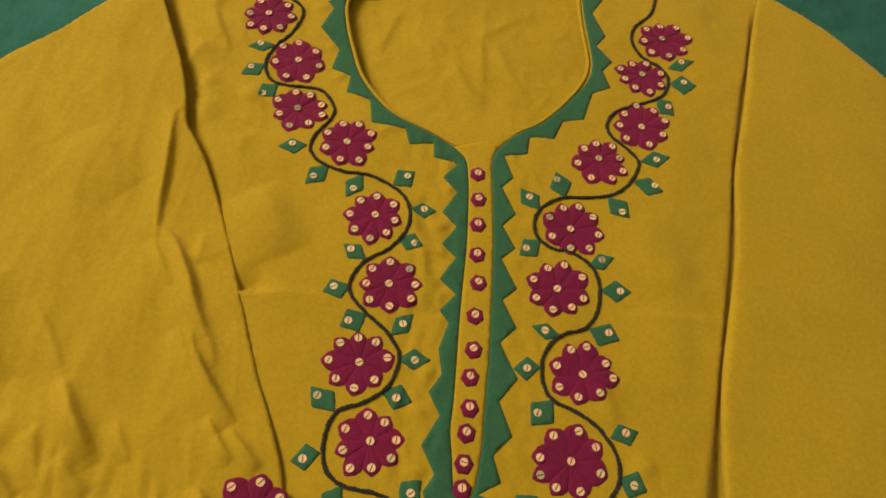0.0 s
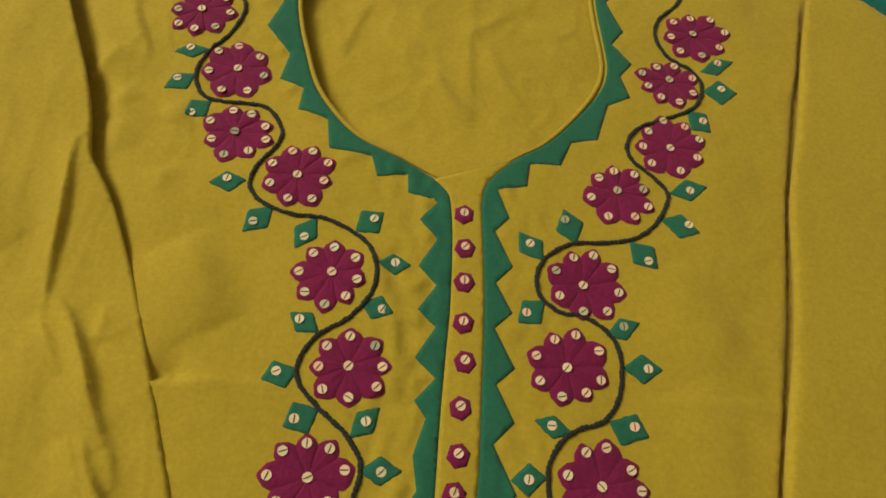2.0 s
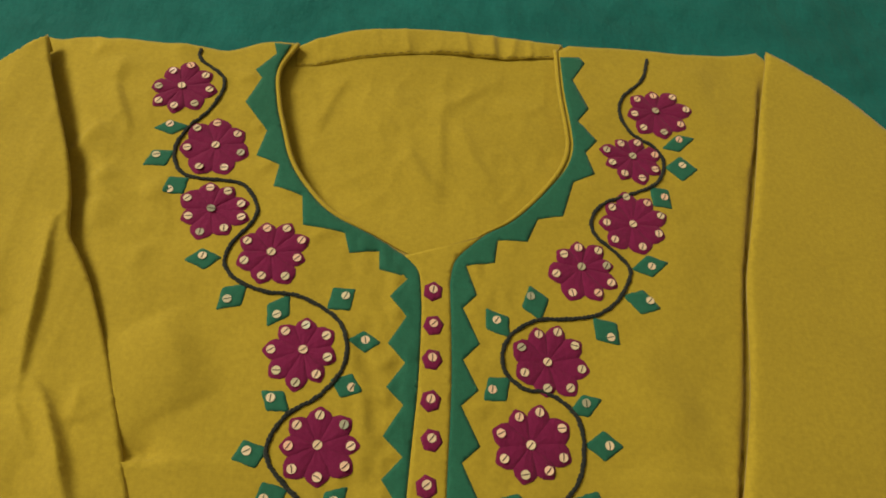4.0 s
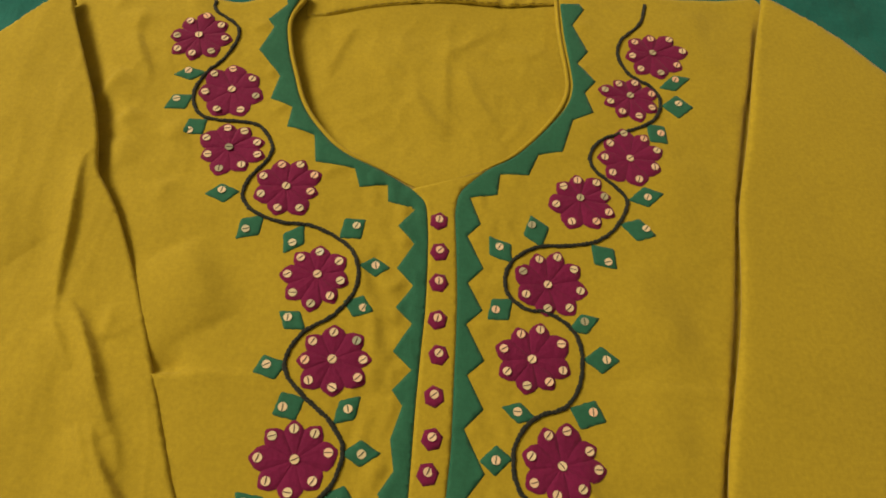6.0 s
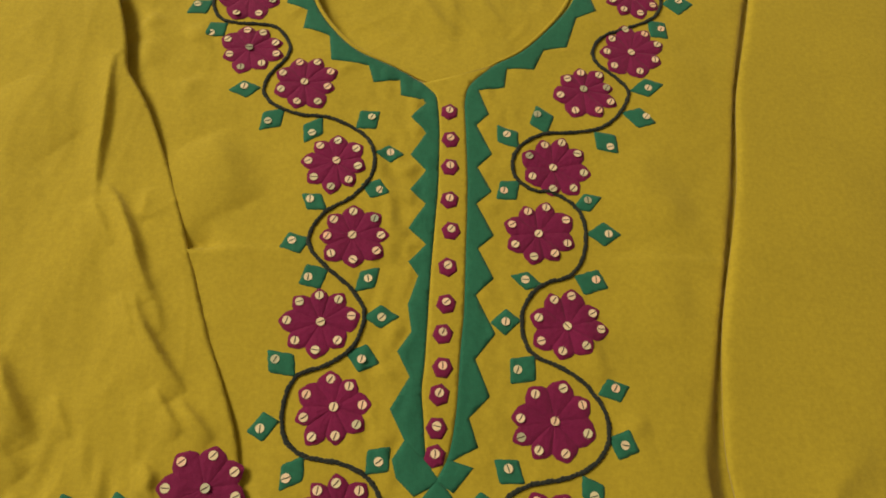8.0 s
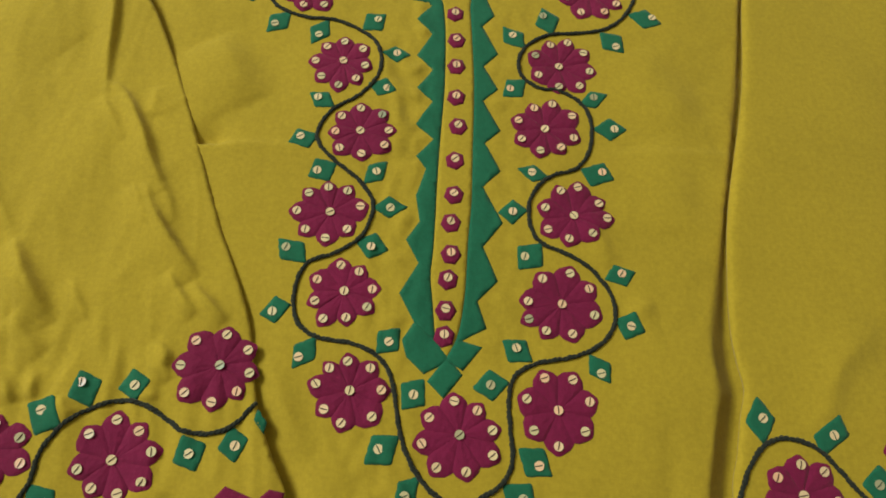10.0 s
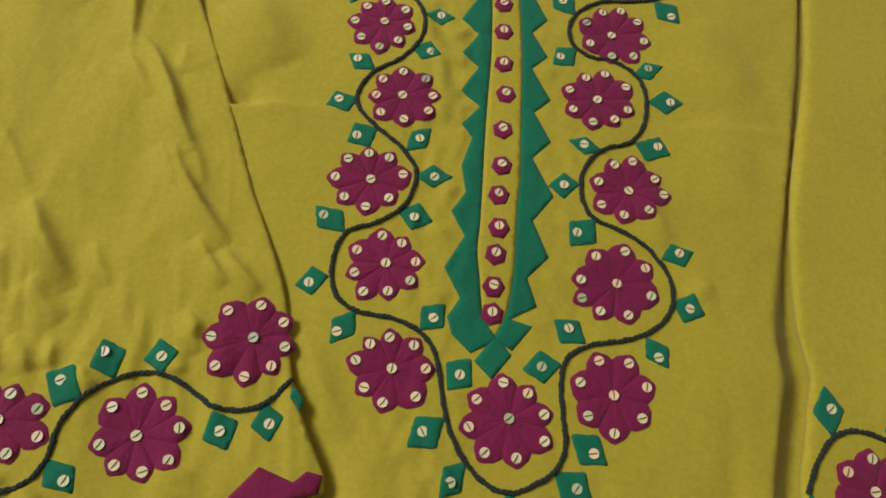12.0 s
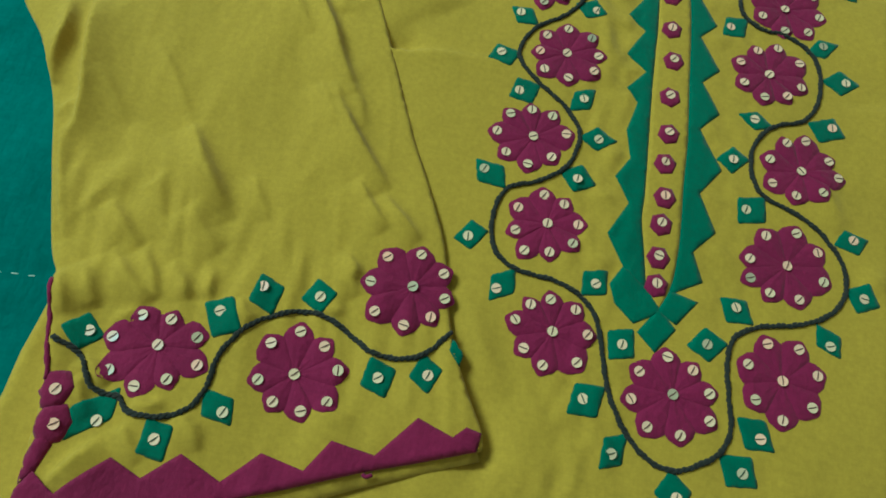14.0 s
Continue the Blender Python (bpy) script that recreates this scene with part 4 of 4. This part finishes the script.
leaf(-0.1523, 0.2751, -170, 18.3, 10.1, 9, -1.2, 1.9)
leaf(-0.1541, 0.2542, -143, 17.8, 12.3, 6, -1.8, 1.8)
leaf(-0.1412, 0.2379, -135, 14.9, 13.4, 0, -2.9, -3.2)
leaf(-0.1179, 0.1957, -171, 17.7, 11.6, 6, -0.5, 1.6)
leaf(-0.0999, 0.1767, -131, 18.6, 12.9, 2, -1.9, -1.6)
leaf(-0.0762, 0.1719, -115, 19.0, 12.0, 2, -0.4, -2.5)
leaf(-0.0463, 0.1808, 43, 16.6, 14.4, -3, 1.9, 1.8)
leaf(-0.0325, 0.1593, 2, 15.3, 11.0, 6, 0.4, 1.0)
leaf(-0.0386, 0.1365, -18, 15.8, 12.1, -1, 2.7, -0.7)
leaf(-0.0704, 0.1268, 149, 15.8, 11.1, -2, -2.3, 1.3)
leaf(-0.0777, 0.1022, -158, 15.5, 13.5, 9, -1.5, 1.3)
leaf(-0.0657, 0.0841, -149, 15.8, 14.9, 1, -2.6, -0.5)
leaf(-0.0383, 0.0842, 50, 17.4, 11.0, -6, 0.4, 0.5)
leaf(-0.0299, 0.0648, 4, 18.1, 11.5, 0, 0.5, -0.4)
leaf(-0.0370, 0.0432, -14, 16.4, 13.8, 3, -0.4, -0.7)
leaf(-0.0757, 0.0386, 141, 18.5, 13.5, -10, -3.2, 1.7)
leaf(-0.0802, 0.0085, -160, 14.8, 13.1, -14, -1.2, -1.0)
leaf(-0.0641, -0.0115, -121, 18.0, 11.5, 0, -2.4, -2.4)
leaf(-0.0257, -0.0043, 50, 15.9, 13.0, -2, 0.3, -0.5)
leaf(-0.0128, -0.0286, 56, 16.5, 14.4, -6, 0.2, -0.2)
leaf(-0.0253, -0.0536, -139, 18.5, 14.8, -3, -1.4, 0.3)
leaf(-0.0133, -0.0713, -124, 17.4, 11.6, -15, -0.9, -1.2)
leaf(0.0106, -0.0828, -84, 16.4, 14.1, 2, 1.2, -1.9)
leaf(0.0359, -0.0711, -34, 17.5, 15.1, -4, 1.3, -0.5)
leaf(0.0427, -0.0560, -37, 18.1, 14.0, 3, 1.7, -1.4)
leaf(0.0227, -0.0228, -170, 16.6, 14.1, -3, -0.3, -0.0)
leaf(0.0349, -0.0062, 145, 16.7, 13.2, -3, -0.6, 1.4)
leaf(0.0733, -0.0128, -55, 15.9, 11.0, -8, 0.4, -2.3)
leaf(0.0887, 0.0085, -21, 14.9, 14.2, 1, 0.5, -0.2)
leaf(0.1400, 0.3002, 24, 21.3, 11.5, -24, 0.4, 2.5)
leaf(0.1401, 0.2821, 1, 18.6, 16.9, -2, 0.6, 2.3)
leaf(0.1256, 0.2602, -49, 17.1, 15.0, 10, 1.9, 0.5)
leaf(0.1153, 0.2155, 15, 20.3, 12.7, -7, 0.7, -0.2)
leaf(0.1092, 0.1938, -16, 19.6, 13.7, 7, 4.2, 1.1)
leaf(0.0891, 0.1755, -45, 18.2, 14.2, -4, 1.9, -3.1)
leaf(0.0524, 0.1879, 108, 19.1, 14.5, 4, -2.6, 3.3)
leaf(0.0330, 0.1751, 130, 18.3, 12.9, -8, -0.6, 1.4)
leaf(0.0335, 0.1410, -137, 16.8, 13.6, -5, -2.4, -0.4)
leaf(0.0766, 0.1362, 24, 17.1, 10.6, -9, 0.3, 1.3)
leaf(0.0849, 0.1178, 1, 17.8, 13.7, -1, 2.4, 0.2)
leaf(0.0769, 0.0899, -18, 17.7, 15.5, -9, 2.4, 1.3)
leaf(0.0433, 0.0884, 165, 16.8, 9.8, 10, -0.8, 0.5)
leaf(0.0326, 0.0657, -173, 14.8, 13.4, -7, -0.1, 0.0)
leaf(0.0413, 0.0420, -129, 18.1, 15.4, 0, -2.7, -0.3)
leaf(0.0856, 0.0340, 17, 15.8, 12.1, 10, 0.7, 1.1)
leaf(-0.2214, -0.0607, 92, 14.5, 14.6, -4, 1.9, 0.7, sleeve_l_height)
leaf(-0.1718, -0.0458, 153, 18.8, 17.3, 15, -1.6, 2.1, sleeve_l_height)
leaf(-0.1576, -0.0334, 116, 17.4, 14.1, 8, -2.0, 2.7, sleeve_l_height)
leaf(-0.1371, -0.0305, 105, 14.5, 14.2, 1, 0.6, -0.3, sleeve_l_height)
leaf(-0.1644, -0.0802, -43, 16.6, 12.4, -9, 2.4, -1.5, sleeve_l_height)
leaf(-0.1830, -0.0953, -56, 16.5, 14.5, 12, -0.2, 0.1, sleeve_l_height)
leaf(-0.2083, -0.0899, -122, 25.0, 14.0, 24, 2.6, -2.2, sleeve_l_height)
leaf(-0.1076, -0.0588, -61, 16.5, 14.5, 3, -0.1, -0.3, sleeve_l_height)
leaf(-0.0896, -0.0542, -75, 15.5, 12.9, 5, 1.0, -0.7, sleeve_l_height)
leaf(0.1425, -0.0343, 91, 20.5, 13.1, 6, 1.0, 0.9, sleeve_r_height)
leaf(0.1735, -0.0396, 62, 20.5, 15.9, 31, 0.9, 0.1, sleeve_r_height)
leaf(0.1917, -0.0598, 85, 16.7, 15.4, 5, -0.8, 0.1, sleeve_r_height)
leaf(0.1319, -0.0780, -77, 19.2, 14.2, 2, -0.8, 3.2, sleeve_r_height)
leaf(-0.0790, -0.0441, -68, 11.1, 5.4, -27, 0.1, -0.1, sleeve_l_height)
for spot in ((-0.0006, 0.1899), (0.0007, 0.1715), (0.0012, 0.1539), (0.0017, 0.1334), (0.0033, 0.1151), (0.0023, 0.0943), (0.0024, 0.0741), (0.0014, 0.0583), (0.0020, 0.0414), (0.0010, 0.0282), (0.0005, 0.0125), (0.0003, -0.0001)):
    button_patch(*spot)
VINE_LEFT = [(-0.1485, 0.3333), (-0.1469, 0.3257), (-0.1327, 0.3154), (-0.1299, 0.3062), (-0.1339, 0.2903), (-0.1430, 0.2758), (-0.1470, 0.2618), (-0.1429, 0.2488), (-0.1331, 0.2439), (-0.1141, 0.2437), (-0.1048, 0.2410), (-0.0970, 0.2298), (-0.0976, 0.2196), (-0.1054, 0.2057), (-0.1067, 0.1939), (-0.0988, 0.1855), (-0.0845, 0.1809), (-0.0666, 0.1799), (-0.0476, 0.1702), (-0.0408, 0.1568), (-0.0415, 0.1445), (-0.0505, 0.1308), (-0.0637, 0.1211), (-0.0703, 0.1088), (-0.0687, 0.0989), (-0.0585, 0.0886), (-0.0460, 0.0787), (-0.0386, 0.0687)]
cord(VINE_LEFT, body_height)
VINE_LOW = [(-0.0386, 0.0687), (-0.0383, 0.0606), (-0.0425, 0.0484), (-0.0536, 0.0391), (-0.0674, 0.0327), (-0.0721, 0.0194), (-0.0697, 0.0041), (-0.0597, -0.0038), (-0.0421, -0.0065), (-0.0296, -0.0123), (-0.0228, -0.0229), (-0.0178, -0.0453), (-0.0115, -0.0600), (-0.0011, -0.0713), (0.0095, -0.0749), (0.0182, -0.0721), (0.0285, -0.0651), (0.0326, -0.0550), (0.0316, -0.0431), (0.0309, -0.0293), (0.0334, -0.0185), (0.0438, -0.0118), (0.0599, -0.0082), (0.0704, -0.0038), (0.0773, 0.0019), (0.0814, 0.0096), (0.0819, 0.0177), (0.0798, 0.0252), (0.0754, 0.0318), (0.0699, 0.0378), (0.0595, 0.0440), (0.0500, 0.0476), (0.0445, 0.0517), (0.0411, 0.0591)]
cord(VINE_LOW, body_height)
VINE_RIGHT = [(0.0411, 0.0591), (0.0410, 0.0711), (0.0463, 0.0818), (0.0542, 0.0880), (0.0662, 0.0930), (0.0736, 0.1051), (0.0748, 0.1222), (0.0697, 0.1336), (0.0576, 0.1412), (0.0471, 0.1420), (0.0376, 0.1494), (0.0357, 0.1591), (0.0403, 0.1696), (0.0531, 0.1782), (0.0702, 0.1804), (0.0848, 0.1842), (0.0956, 0.1929), (0.1032, 0.2064), (0.1032, 0.2146), (0.0962, 0.2222), (0.0860, 0.2313), (0.0844, 0.2416), (0.0920, 0.2525), (0.1085, 0.2607), (0.1239, 0.2700), (0.1296, 0.2842), (0.1248, 0.2955), (0.1120, 0.3040), (0.1053, 0.3177), (0.1080, 0.3309), (0.1208, 0.3460), (0.1260, 0.3642)]
cord(VINE_RIGHT, body_height)
VINE_CUFF = [(-0.2302, -0.0651), (-0.2190, -0.0699), (-0.2109, -0.0808), (-0.2010, -0.0826), (-0.1952, -0.0873), (-0.1826, -0.0869), (-0.1741, -0.0817), (-0.1703, -0.0725), (-0.1695, -0.0622), (-0.1648, -0.0524), (-0.1565, -0.0440), (-0.1430, -0.0379), (-0.1305, -0.0393), (-0.1185, -0.0459), (-0.1117, -0.0497), (-0.0997, -0.0501), (-0.0907, -0.0460), (-0.0822, -0.0364)]
cord(VINE_CUFF, sleeve_l_height)
VINE_CUFF_OTHER = [(0.1285, -0.0681), (0.1343, -0.0557), (0.1425, -0.0453), (0.1525, -0.0418), (0.1651, -0.0450), (0.1740, -0.0537), (0.1824, -0.0638), (0.1918, -0.0721)]
cord(VINE_CUFF_OTHER, sleeve_r_height)
LOOSE = [(-0.0022, 0.3741), (0.0008, 0.3785), (0.0039, 0.3804), (0.0068, 0.3785), (0.0077, 0.3743), (0.0057, 0.3715)]
tagged(part("loose_thread", tube(on_cloth(spline(LOOSE, 0.001), bedspread_height, 0.0012), 0.00022, 5), WHITE_THREAD), "thin pale loose thread lying on the bedspread", "thread")
KNOT = [(-0.1065, -0.0949), (-0.1052, -0.0958), (-0.1036, -0.0951), (-0.1029, -0.0946)]
part("thread_knot", tube(on_cloth(spline(KNOT, 0.0006), lambda xy: np.full(len(xy), 0.0030), 0.0006), 0.0008, 6), MAROON, tunic, "dark magenta thread end below the cuff")
